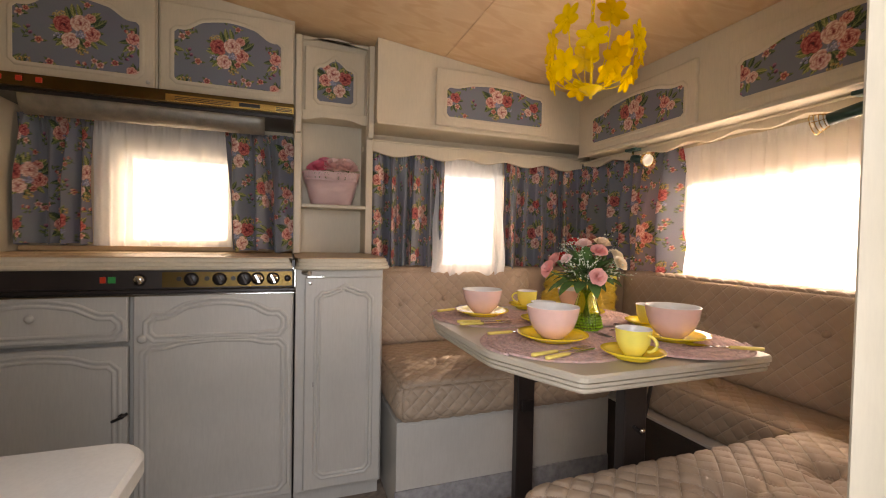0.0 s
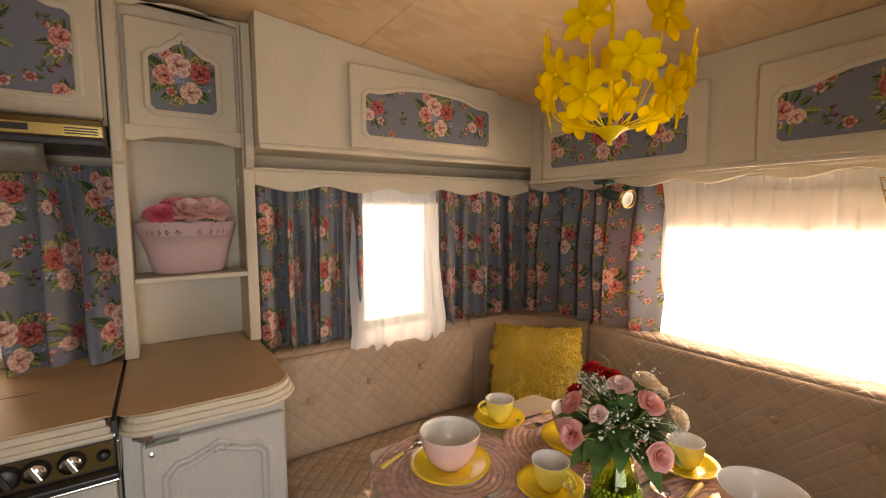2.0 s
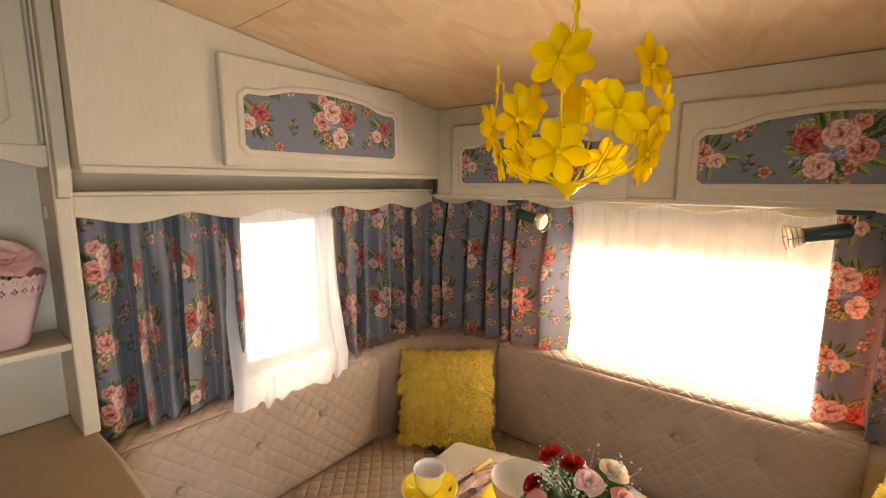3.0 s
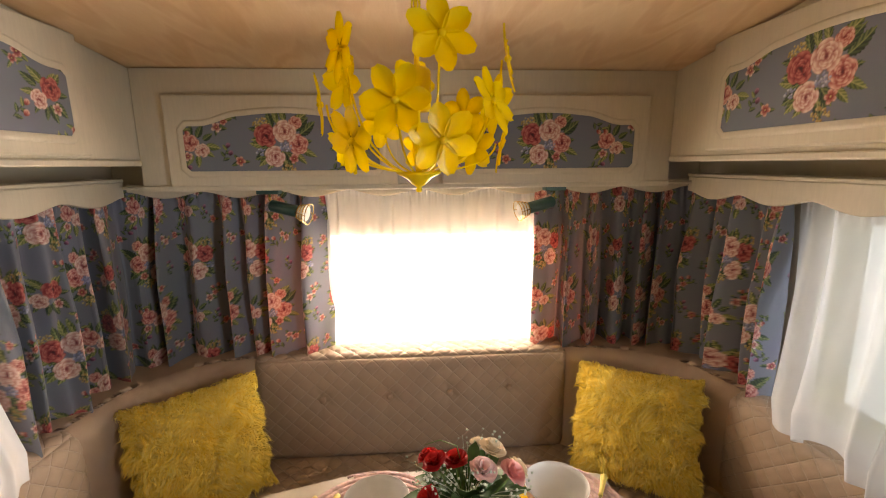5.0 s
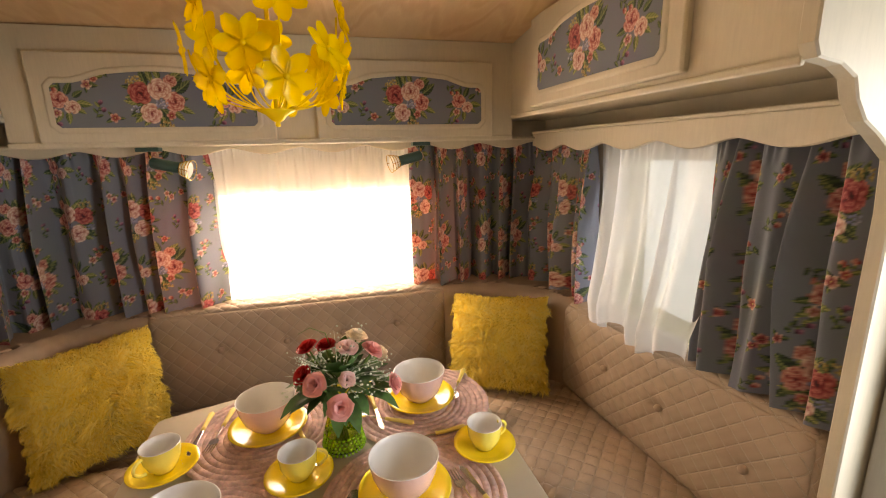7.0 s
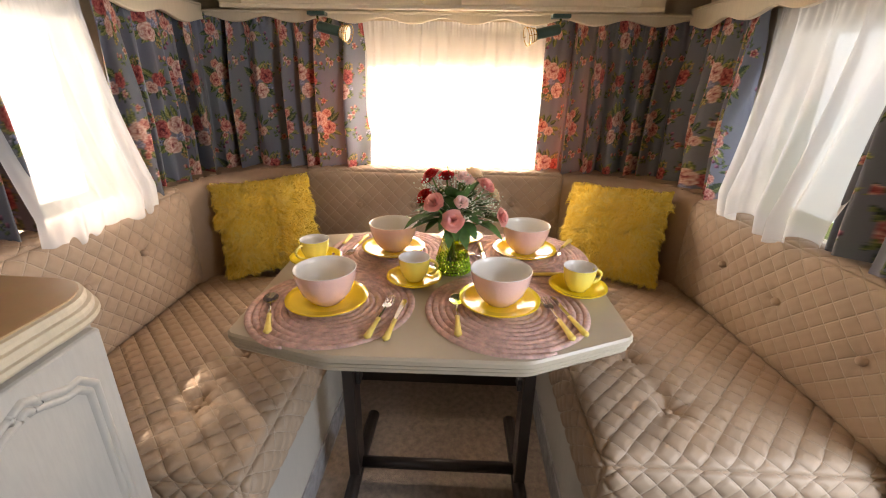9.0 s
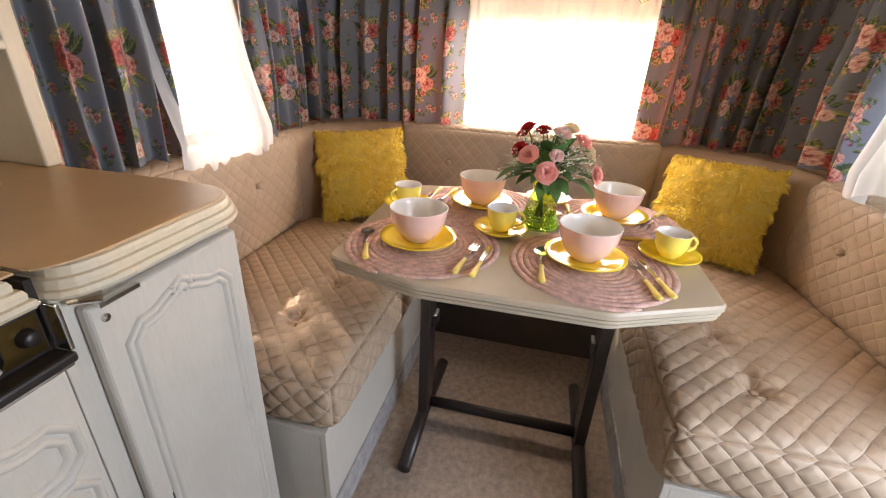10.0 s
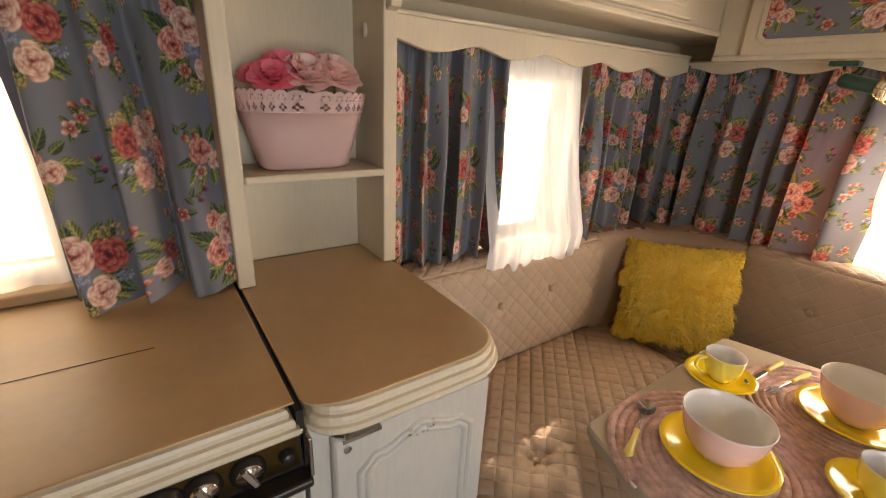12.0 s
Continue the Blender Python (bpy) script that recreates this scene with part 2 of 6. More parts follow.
    def sprig(cx, cy, ang, tones):
        ex, ey = cx + 0.042 * math.cos(ang), cy + 0.042 * math.sin(ang)
        stem(cx, cy, ex, ey)
        for k in range(4):
            a = ang + (0.9 if k % 2 else -0.9)
            leaf(cx + (ex - cx) * (0.1 + 0.22 * k), cy + (ey - cy) * (0.1 + 0.22 * k), a, 0.018, 0.007, 0.3 + 0.1 * k)
        for x, y in ((ex, ey), (cx + 0.6 * (ex - cx) + 0.012 * math.sin(ang), cy + 0.6 * (ey - cy) - 0.012 * math.cos(ang))):
            petal(x - 0.004 * math.cos(ang), y - 0.004 * math.sin(ang), ang, 0.014, 0.007, *tones)
            petal(x - 0.004 * math.cos(ang), y - 0.004 * math.sin(ang), ang + 0.4, 0.011, 0.004, *tones)

    bouquet(0.105, 0.095, 1)
    bouquet(0.315, 0.275, -1)
    pair(0.285, 0.080, 1, RED, PALE)
    pair(0.085, 0.265, -1, PINK, PALE)
    for x, y, a, tones in ((0.20, 0.030, 0.7, CORAL), (0.35, 0.130, 2.4, CORAL), (0.155, 0.225, 1.2, PLUM), (0.02, 0.20, 0.2, PLUM), (0.20, 0.335, 2.8, CORAL), (0.385, 0.045, 1.5, PLUM), (0.03, 0.325, -0.6, CORAL)):
        sprig(x, y, a, tones)
    for x, y, r in ((0.232, 0.150, 0.013), (0.385, 0.160, 0.013), (0.367, 0.172, 0.010), (0.145, 0.315, 0.013), (0.164, 0.330, 0.010), (0.200, 0.225, 0.013), (0.345, 0.015, 0.011), (0.012, 0.175, 0.012), (0.220, 0.135, 0.009)):
        leaves_round(x, y, 0.006, 3, 0.016, 0.024)
        blossom(x, y, r, rnd.choice((CORAL, CORAL, PINK, PALE)))
    return art


PRINT = paint_print()


def print_at(u, v, ground):
    """Colours of the print at cloth places u, v in metres."""
    ny, nx = PRINT.shape[:2]
    x, y = u / PRINT_RES, v / PRINT_RES
    x0, y0 = np.floor(x).astype(int), np.floor(y).astype(int)
    fx, fy = (x - x0)[..., None], (y - y0)[..., None]
    g = lambda a, b: PRINT[b % ny, a % nx]
    c = (g(x0, y0) * (1 - fx) + g(x0 + 1, y0) * fx) * (1 - fy) + (g(x0, y0 + 1) * (1 - fx) + g(x0 + 1, y0 + 1) * fx) * fy
    return np.array(ground) * (1 - c[..., 3:]) + c[..., :3]


def floral(name, share=0.0):
    """Woven cotton that carries the printed colours of its mesh."""
    m, t, b = nodes_of(name)
    col = t.nodes.new("ShaderNodeVertexColor")
    col.layer_name = "print"
    uv = t.nodes.new("ShaderNodeUVMap").outputs[0]
    weave = noise_tex(t, uv, 900, 2)
    fade = noise_tex(t, uv, 7, 3)
    c = mix(t, 0.30, col.outputs[0], weave.outputs["Color"], "SOFT_LIGHT")
    c = mix(t, 0.18, c, fade.outputs["Color"], "SOFT_LIGHT")
    t.links.new(c, b.inputs["Base Color"])
    b.inputs["Roughness"].default_value = 0.74
    b.inputs["Sheen Weight"].default_value = 0.15
    bump(t, b, weave.outputs[0], 0.2, 0.0005)
    if share:
        tr = t.nodes.new("ShaderNodeBsdfTranslucent")
        t.links.new(mix(t, 1.0, c, (1.0, 0.42, 0.30), "MULTIPLY"), tr.inputs[0])
        ms = t.nodes.new("ShaderNodeMixShader")
        ms.inputs[0].default_value = share
        t.links.new(b.outputs[0], ms.inputs[1])
        t.links.new(tr.outputs[0], ms.inputs[2])
        t.links.new(ms.outputs[0], t.nodes["Material Output"].inputs[0])
    return m


def sheer(name):
    m, t, b = nodes_of(name)
    uv = t.nodes.new("ShaderNodeUVMap").outputs[0]
    n = noise_tex(t, uv, 5, 2)
    tr, tp, df, m1, m2 = (t.nodes.new("ShaderNode" + k) for k in ("BsdfTranslucent", "BsdfTransparent", "BsdfDiffuse", "MixShader", "MixShader"))
    tr.inputs[0].default_value = df.inputs[0].default_value = (0.90, 0.905, 0.90, 1)
    m1.inputs[0].default_value = 0.26
    t.links.new(df.outputs[0], m1.inputs[1])
    t.links.new(tr.outputs[0], m1.inputs[2])
    t.links.new(ramp(t, n.outputs[0], [(0.35, (0.19,) * 3), (0.75, (0.28,) * 3)]).outputs[0], m2.inputs[0])
    t.links.new(m1.outputs[0], m2.inputs[1])
    t.links.new(tp.outputs[0], m2.inputs[2])
    t.links.new(m2.outputs[0], t.nodes["Material Output"].inputs[0])
    return m


def glass(name, colour=(1, 1, 1), rough=0.0):
    m, t, b = nodes_of(name)
    b.inputs["Base Color"].default_value = (*colour, 1)
    b.inputs["Transmission Weight"].default_value = 1.0
    b.inputs["Roughness"].default_value = rough
    b.inputs["IOR"].default_value = 1.45
    return m


def glowing_cloth(name, colour, rough, share):
    """A thin coloured stuff that lets part of the light through."""
    m = simple(name, colour, rough, var=0.10, scale=25, fine=200, relief=0.03)
    t = m.node_tree
    b = t.nodes["Principled BSDF"]
    tr, ms = t.nodes.new("ShaderNodeBsdfTranslucent"), t.nodes.new("ShaderNodeMixShader")
    tr.inputs[0].default_value = (*colour, 1)
    ms.inputs[0].default_value = share
    t.links.new(b.outputs[0], ms.inputs[1])
    t.links.new(tr.outputs[0], ms.inputs[2])
    t.links.new(ms.outputs[0], t.nodes["Material Output"].inputs[0])
    return m


def fur_stuff():
    m, t, b = nodes_of("yellow_fur")
    geo = t.nodes.new("ShaderNodeNewGeometry")
    co = t.nodes.new("ShaderNodeTexCoord").outputs["Object"]
    n = noise_tex(t, co, 14, 3)
    f = math_node(t, "ADD", math_node(t, "MULTIPLY", geo.outputs["Random Per Island"], 0.6), math_node(t, "MULTIPLY", n.outputs[0], 0.4))
    c = ramp(t, f, [(0.1, (1.0, 0.75, 0.11)), (0.5, (1.0, 0.82, 0.21)), (0.9, (1.0, 0.90, 0.38))]).outputs[0]
    t.links.new(c, b.inputs["Base Color"])
    b.inputs["Roughness"].default_value = 0.8
    b.inputs["Specular IOR Level"].default_value = 0.2
    b.inputs["Sheen Weight"].default_value = 0.08
    b.inputs["Sheen Tint"].default_value = (1.0, 0.8, 0.2, 1)
    tr, ms = t.nodes.new("ShaderNodeBsdfTranslucent"), t.nodes.new("ShaderNodeMixShader")
    t.links.new(c, tr.inputs[0])
    ms.inputs[0].default_value = 0.42
    t.links.new(b.outputs[0], ms.inputs[1])
    t.links.new(tr.outputs[0], ms.inputs[2])
    t.links.new(ms.outputs[0], t.nodes["Material Output"].inputs[0])
    return m


PAINT = wood_paint("cream_paint", (0.64, 0.56, 0.425))
PAINT_GREY = wood_paint("cabinet_white_paint", (0.55, 0.525, 0.475), 0.4)
WALLP = simple("wall_board", (0.60, 0.52, 0.39), 0.6, var=0.06, scale=2)
PLY = plywood("ceiling_plywood")
WORKTOP = simple("worktop_laminate", (0.50, 0.34, 0.19), 0.36, var=0.13, scale=4, fine=60, relief=0.03)
TABLE = simple("table_paint", (0.52, 0.45, 0.35), 0.32, var=0.08, scale=5, fine=70, relief=0.04)
CARPET = simple("carpet_pile", (0.28, 0.215, 0.17), 0.95, var=0.32, scale=45, fine=300, relief=1.0)
CARPET_GREY = simple("carpet_trim", (0.33, 0.32, 0.32), 0.95, var=0.3, scale=30, fine=300, relief=0.8)
BROWNBOARD = simple("dark_brown_board", (0.055, 0.036, 0.026), 0.7, var=0.25, scale=8)
UPHOL = simple("quilted_beige_fabric", (0.42, 0.30, 0.21), 0.62, var=0.07, scale=9, fine=600, relief=0.25)
def quilted(name, colour, size=0.056):
    """Upholstery with dashed seams along a diamond grid laid out in metres by the UV map."""
    m = simple(name, colour, 0.60, var=0.09, scale=9, fine=600, relief=0.0)
    t = m.node_tree
    b = t.nodes["Principled BSDF"]
    xy = t.nodes.new("ShaderNodeSeparateXYZ")
    t.links.new(t.nodes.new("ShaderNodeUVMap").outputs[0], xy.inputs[0])
    p = math_node(t, "DIVIDE", math_node(t, "ADD", xy.outputs[0], xy.outputs[1]), size)
    q = math_node(t, "DIVIDE", math_node(t, "SUBTRACT", xy.outputs[0], xy.outputs[1]), size)
    seam = dash = None
    for along, across in ((p, q), (q, p)):
        d = math_node(t, "ABSOLUTE", math_node(t, "SUBTRACT", math_node(t, "FRACT", math_node(t, "ADD", across, 0.5)), 0.5))
        line = ramp(t, d, [(0.018, (1, 1, 1)), (0.060, (0, 0, 0))]).outputs[0]
        thread = math_node(t, "MULTIPLY", math_node(t, "LESS_THAN", d, 0.020), math_node(t, "LESS_THAN", math_node(t, "FRACT", math_node(t, "MULTIPLY", along, 7.0)), 0.62))
        seam = line if seam is None else math_node(t, "MAXIMUM", seam, line)
        dash = thread if dash is None else math_node(t, "MAXIMUM", dash, thread)
    c = b.inputs["Base Color"].links[0].from_socket
    c = mix(t, math_node(t, "MULTIPLY", seam, 0.20), c, tuple(x * 0.62 for x in colour))
    c = mix(t, math_node(t, "MULTIPLY", dash, 0.75), c, (0.60, 0.50, 0.41))
    t.links.new(c, b.inputs["Base Color"])
    co = t.nodes.new("ShaderNodeTexCoord").outputs["Object"]
    cloth = noise_tex(t, co, 420, 3)
    bump(t, b, math_node(t, "SUBTRACT", math_node(t, "MULTIPLY", cloth.outputs[0], 0.12), seam), 0.55, 0.0022)
    return m


UPHOL_QUILT = quilted("diamond_quilted_cover", (0.43, 0.315, 0.225))
FLORAL = floral("rose_print_cotton", 0.045)
FLORAL_BOARD = floral("rose_print_board")
GROUND = (0.165, 0.178, 0.212)
SHEER = sheer("white_voile")
FUR = fur_stuff()
YELLOW = glowing_cloth("yellow_acrylic", (1.0, 0.775, 0.03), 0.10, 0.42)
YELLOW_CERAMIC = simple("yellow_glaze", (0.96, 0.72, 0.05), 0.12, var=0.05, scale=20, fine=120, relief=0.12, coat=0.5)
LEMON_GLAZE = simple("lemon_glaze", (0.95, 0.80, 0.17), 0.14, var=0.06, scale=20, fine=110, relief=0.3, coat=0.5)
PINK_CERAMIC = simple("pink_glaze", (0.88, 0.56, 0.49), 0.20, var=0.06, scale=20, fine=95, relief=0.7, coat=0.3)
WHITE_GLAZE = simple("white_glaze", (0.86, 0.84, 0.80), 0.15, var=0.03, relief=0.02, coat=0.3)
WOVEN = simple("woven_rope_pink", (0.66, 0.45, 0.41), 0.85, var=0.32, scale=60, fine=260, relief=0.2)
STEEL = simple("polished_steel", (0.75, 0.74, 0.72), 0.18, 1.0, var=0.05, relief=0.02)
BRASS = simple("bronze_metal", (0.15, 0.095, 0.035), 0.32, 1.0, var=0.2, scale=5, relief=0.03)
GOLD = simple("brass_metal", (0.75, 0.53, 0.20), 0.22, 1.0, var=0.06, relief=0.02)
CREAM_HANDLE = simple("cream_yellow_handle", (0.85, 0.68, 0.18), 0.3, var=0.08, scale=40)
BLACK = simple("black_enamel", (0.018, 0.014, 0.013), 0.35, var=0.2, relief=0.05)
DARK = simple("dark_brown_steel", (0.030, 0.021, 0.018), 0.38, var=0.2, relief=0.06)
GREENMETAL = simple("dark_green_enamel", (0.02, 0.07, 0.06), 0.3, var=0.1, relief=0.02)
PINKPLASTIC = simple("pale_pink_plastic", (0.94, 0.70, 0.69), 0.35, var=0.03, relief=0.03)
ALU = simple("frosted_metal", (0.45, 0.43, 0.38), 0.45, 0.6, var=0.2, scale=25, fine=200, relief=0.3)
CHROME = simple("chrome_trim", (0.8, 0.82, 0.85), 0.1, 1.0, var=0.03, relief=0.0)
CLEAR = glass("window_glass")
VASE = glass("green_vase_glass", (0.80, 0.95, 0.30))
BEADS = simple("green_glass_beads", (0.25, 0.50, 0.02), 0.12, var=0.25, scale=90, coat=0.4)
LEAF = simple("leaf_green", (0.085, 0.19, 0.05), 0.5, var=0.35, scale=40, relief=0.2)
STEM = simple("stem_green", (0.12, 0.22, 0.04), 0.5)
ROSE_RED = glowing_cloth("petal_red", (0.62, 0.03, 0.03), 0.55, 0.3)
ROSE_PINK = glowing_cloth("petal_pink", (0.93, 0.50, 0.46), 0.55, 0.35)
ROSE_PALE = glowing_cloth("petal_pale_pink", (0.97, 0.72, 0.69), 0.55, 0.35)
ROSE_CREAM = glowing_cloth("petal_cream", (0.93, 0.80, 0.62), 0.55, 0.35)
ROSE_HOT = glowing_cloth("petal_hot_pink", (0.96, 0.27, 0.38), 0.55, 0.3)
SPRIG = simple("white_sprig", (0.62, 0.68, 0.55), 0.7)
REDSW = simple("red_switch", (0.65, 0.05, 0.02), 0.3)
GREENSW = simple("green_switch", (0.01, 0.32, 0.08), 0.3)
BLIND = glowing_cloth("cream_roller_blind", (0.90, 0.83, 0.74), 0.7, 0.13)
GRASS = simple("grass", (0.10, 0.16, 0.04), 0.9, var=0.4, scale=3, fine=40, relief=0.5)
OUTER = simple("caravan_skin", (0.75, 0.74, 0.70), 0.4, var=0.04)


# ---- building helpers ----
def finish(ob, smooth):
    if smooth:
        ob.data.polygons.foreach_set("use_smooth", [True] * len(ob.data.polygons))
    return ob


def part(name, bm, material, parent=None, label="", smooth=False):
    """Links a bmesh as one mesh object under a thing or part."""
    me = bpy.data.meshes.new(name)
    bmesh.ops.recalc_face_normals(bm, faces=bm.faces[:])
    bm.to_mesh(me)
    bm.free()
    me.materials.append(material)
    ob = new(name, me)
    if parent is not None:
        ob.parent = parent
    if label:
        ob["label"] = label
    return finish(ob, smooth)


def raw_part(name, verts, faces, material, parent=None, label="", smooth=True, uvs=None):
    me = bpy.data.meshes.new(name)
    me.from_pydata([tuple(map(float, v)) for v in verts], [], faces)
    if uvs is not None:
        layer = me.uv_layers.new(name="UVMap")
        idx = np.empty(len(me.loops), dtype=np.int32)
        me.loops.foreach_get("vertex_index", idx)
        layer.data.foreach_set("uv", np.asarray(uvs, dtype=np.float32)[idx].ravel())
    me.materials.append(material)
    ob = new(name, me)
    if parent is not None:
        ob.parent = parent
    if label:
        ob["label"] = label
    return finish(ob, smooth)


def cloth_grid(name, P, material, parent=None, label="", uv=None, colours=None):
    """A smooth sheet from an array of places (rows, columns, 3), with cloth coordinates and printed colours."""
    n, k = P.shape[:2]
    idx = np.arange(n * k).reshape(n, k)
    quads = np.stack((idx[:-1, :-1], idx[1:, :-1], idx[1:, 1:], idx[:-1, 1:]), axis=-1).reshape(-1, 4)
    me = bpy.data.meshes.new(name)
    me.vertices.add(n * k)
    me.vertices.foreach_set("co", P.reshape(-1).astype(np.float32))
    me.loops.add(quads.size)
    me.loops.foreach_set("vertex_index", quads.reshape(-1).astype(np.int32))
    me.polygons.add(len(quads))
    me.polygons.foreach_set("loop_start", np.arange(0, quads.size, 4, dtype=np.int32))
    me.update(calc_edges=True)
    me.polygons.foreach_set("use_smooth", [True] * len(quads))
    if uv is not None:
        layer = me.uv_layers.new(name="UVMap")
        layer.data.foreach_set("uv", uv.reshape(-1, 2)[quads.reshape(-1)].reshape(-1).astype(np.float32))
    if colours is not None:
        layer = me.color_attributes.new("print", "FLOAT_COLOR", "POINT")
        rgba = np.concatenate((colours.reshape(-1, 3), np.ones((n * k, 1))), axis=1)
        layer.data.foreach_set("color", rgba.reshape(-1).astype(np.float32))
    me.materials.append(material)
    ob = new(name, me)
    if parent:
        ob.parent = parent
    if label:
        tagged(ob, label)
    return ob


def thing(name, label, category, group="", kind=""):
    return tagged(new(name), label, category, group, kind)


def box(bm, x0, x1, y0, y1, z0, z1, bevel=0.0):
    r = bmesh.ops.create_cube(bm, size=1.0, matrix=Matrix.Translation(((x0 + x1) / 2, (y0 + y1) / 2, (z0 + z1) / 2)) @ Matrix.Diagonal((abs(x1 - x0), abs(y1 - y0), abs(z1 - z0), 1)))
    if bevel:
        es = {e for v in r["verts"] for e in v.link_edges}
        bmesh.ops.bevel(bm, geom=list(es), offset=bevel, segments=2, profile=0.5, affect="EDGES")
    return bm


def boxes(*specs, bevel=0.0):
    bm = bmesh.new()
    for s in specs:
        box(bm, *s, bevel=bevel)
    return bm


def cyl(bm, a, b, r0, r1=None, seg=16):
    a, b = Vector(a), Vector(b)
    q = (b - a).to_track_quat("Z", "Y").to_matrix().to_4x4()
    bmesh.ops.create_cone(bm, cap_ends=True, segments=seg, radius1=r0, radius2=r0 if r1 is None else r1, depth=(b - a).length, matrix=Matrix.Translation((a + b) / 2) @ q)
    return bm


def lathe(bm, profile, seg=40, m=Matrix.Identity(4)):
    rings = []
    for r, z in profile:
        if r < 1e-5:
            rings.append([bm.verts.new(m @ Vector((0, 0, z)))])
        else:
            rings.append([bm.verts.new(m @ Vector((r * math.cos(2 * math.pi * i / seg), r * math.sin(2 * math.pi * i / seg), z))) for i in range(seg)])
    for a, b in zip(rings, rings[1:]):
        for i in range(seg):
            j = (i + 1) % seg
            vs = [a[i % len(a)], a[j % len(a)], b[j % len(b)], b[i % len(b)]]
            vs = [v for k, v in enumerate(vs) if v not in vs[:k]]
            if len(vs) > 2:
                bm.faces.new(vs)
    return bm


def tube(bm, pts, r, seg=8, taper=None):
    pts = [Vector(p) for p in pts]
    rings = []
    for k, p in enumerate(pts):
        d = (pts[min(k + 1, len(pts) - 1)] - pts[max(k - 1, 0)]).normalized()
        side = d.cross(Vector((0.03, 0.02, 1))) if abs(d.z) < 0.95 else d.cross(Vector((1, 0.02, 0)))
        side.normalize()
        up = side.cross(d)
        rr = r if taper is None else r + (taper - r) * k / (len(pts) - 1)
        rings.append([bm.verts.new(p + rr * (math.cos(2 * math.pi * i / seg) * side + math.sin(2 * math.pi * i / seg) * up)) for i in range(seg)])
    for a, b in zip(rings, rings[1:]):
        for i in range(seg):
            bm.faces.new((a[i], a[(i + 1) % seg], b[(i + 1) % seg], b[i]))
    bm.faces.new(rings[0][::-1])
    bm.faces.new(rings[-1])
    return bm


def face_m(origin, xdir, ydir):
    x, y = Vector(xdir).normalized(), Vector(ydir).normalized()
    z = x.cross(y)
    return Matrix(((x.x, y.x, z.x, origin[0]), (x.y, y.y, z.y, origin[1]), (x.z, y.z, z.z, origin[2]), (0, 0, 0, 1)))


def on_left(x, z, y):
    return face_m((x, y, z), (1, 0, 0), (0, 0, 1))


def on_end(y, z, x):
    return face_m((x, y, z), (0, -1, 0), (0, 0, 1))


def on_right(x, z, y):
    return face_m((x, y, z), (-1, 0, 0), (0, 0, 1))


def offset_loop(pts, d):
    n, out = len(pts), []
    for i in range(n):
        p0, p1, p2 = Vector(pts[i - 1]), Vector(pts[i]), Vector(pts[(i + 1) % n])
        a, b = (p1 - p0).normalized(), (p2 - p1).normalized()
        na, nb = Vector((a.y, -a.x)), Vector((b.y, -b.x))
        m = (na + nb)
        m = m / max(m.length_squared / 2, 0.35) if m.length > 1e-6 else na
        out.append(p1 + m * d)
    return out


def profiled(pts, profile, m=Matrix.Identity(4), cap=True, back=True):
    """A plate from a counter-clockwise outline: profile rows (outward offset, height), joined up; cap closes the last loop, back the first."""
    bm = bmesh.new()
    loops = []
    for d, h in profile:
        loops.append([bm.verts.new(m @ Vector((p[0], p[1], h))) for p in offset_loop(pts, d)])
    n = len(pts)
    for a, b in zip(loops, loops[1:]):
        for i in range(n):
            bm.faces.new((a[i], a[(i + 1) % n], b[(i + 1) % n], b[i]))
    if cap:
        bm.faces.new(loops[-1])
    if back:
        bm.faces.new(loops[0][::-1])
    return bm


def rect(x0, x1, y0, y1, r=0.0, seg=5):
    if not r:
        return [(x0, y0), (x1, y0), (x1, y1), (x0, y1)]
    out = []
    for cx, cy, a0 in ((x1 - r, y0 + r, -90), (x1 - r, y1 - r, 0), (x0 + r, y1 - r, 90), (x0 + r, y0 + r, 180)):
        for k in range(seg + 1):
            a = radians(a0 + 90 * k / seg)
            out.append((cx + r * math.cos(a), cy + r * math.sin(a)))
    return out


def cathedral(x0, x1, y0, y1, rise, r=0.012, inset=0.16):
    """A panel outline with a raised, softly arched middle and ogee shoulders."""
    w = x1 - x0
    ys = y1 - rise
    out = [(x0 + r, y0), (x1 - r, y0), (x1, y0 + r), (x1, ys - r), (x1 - r, ys)]
    a, b = x1 - max(w * inset * 0.50, 0.020), x1 - max(w * inset * 1.85, min(0.082, w * 0.48))
    top = []
    for k in range(9):
        s = k / 8
        top.append((a + (b - a) * s, ys + rise * 0.78 * (3 * s * s - 2 * s ** 3)))
    c, d = x0 + x1 - b, x0 + x1 - a
    for k in range(1, 8):
        s = k / 8
        top.append((b + (c - b) * s, ys + rise * 0.78 + rise * 0.22 * math.sin(math.pi * s)))
    for k in range(9):
        s = 1 - k / 8
        top.append((c + (d - c) * (1 - s), ys + rise * 0.78 * (3 * s * s - 2 * s ** 3)))
    return out + top + [(x0 + r, ys), (x0, ys - r), (x0, y0 + r)]


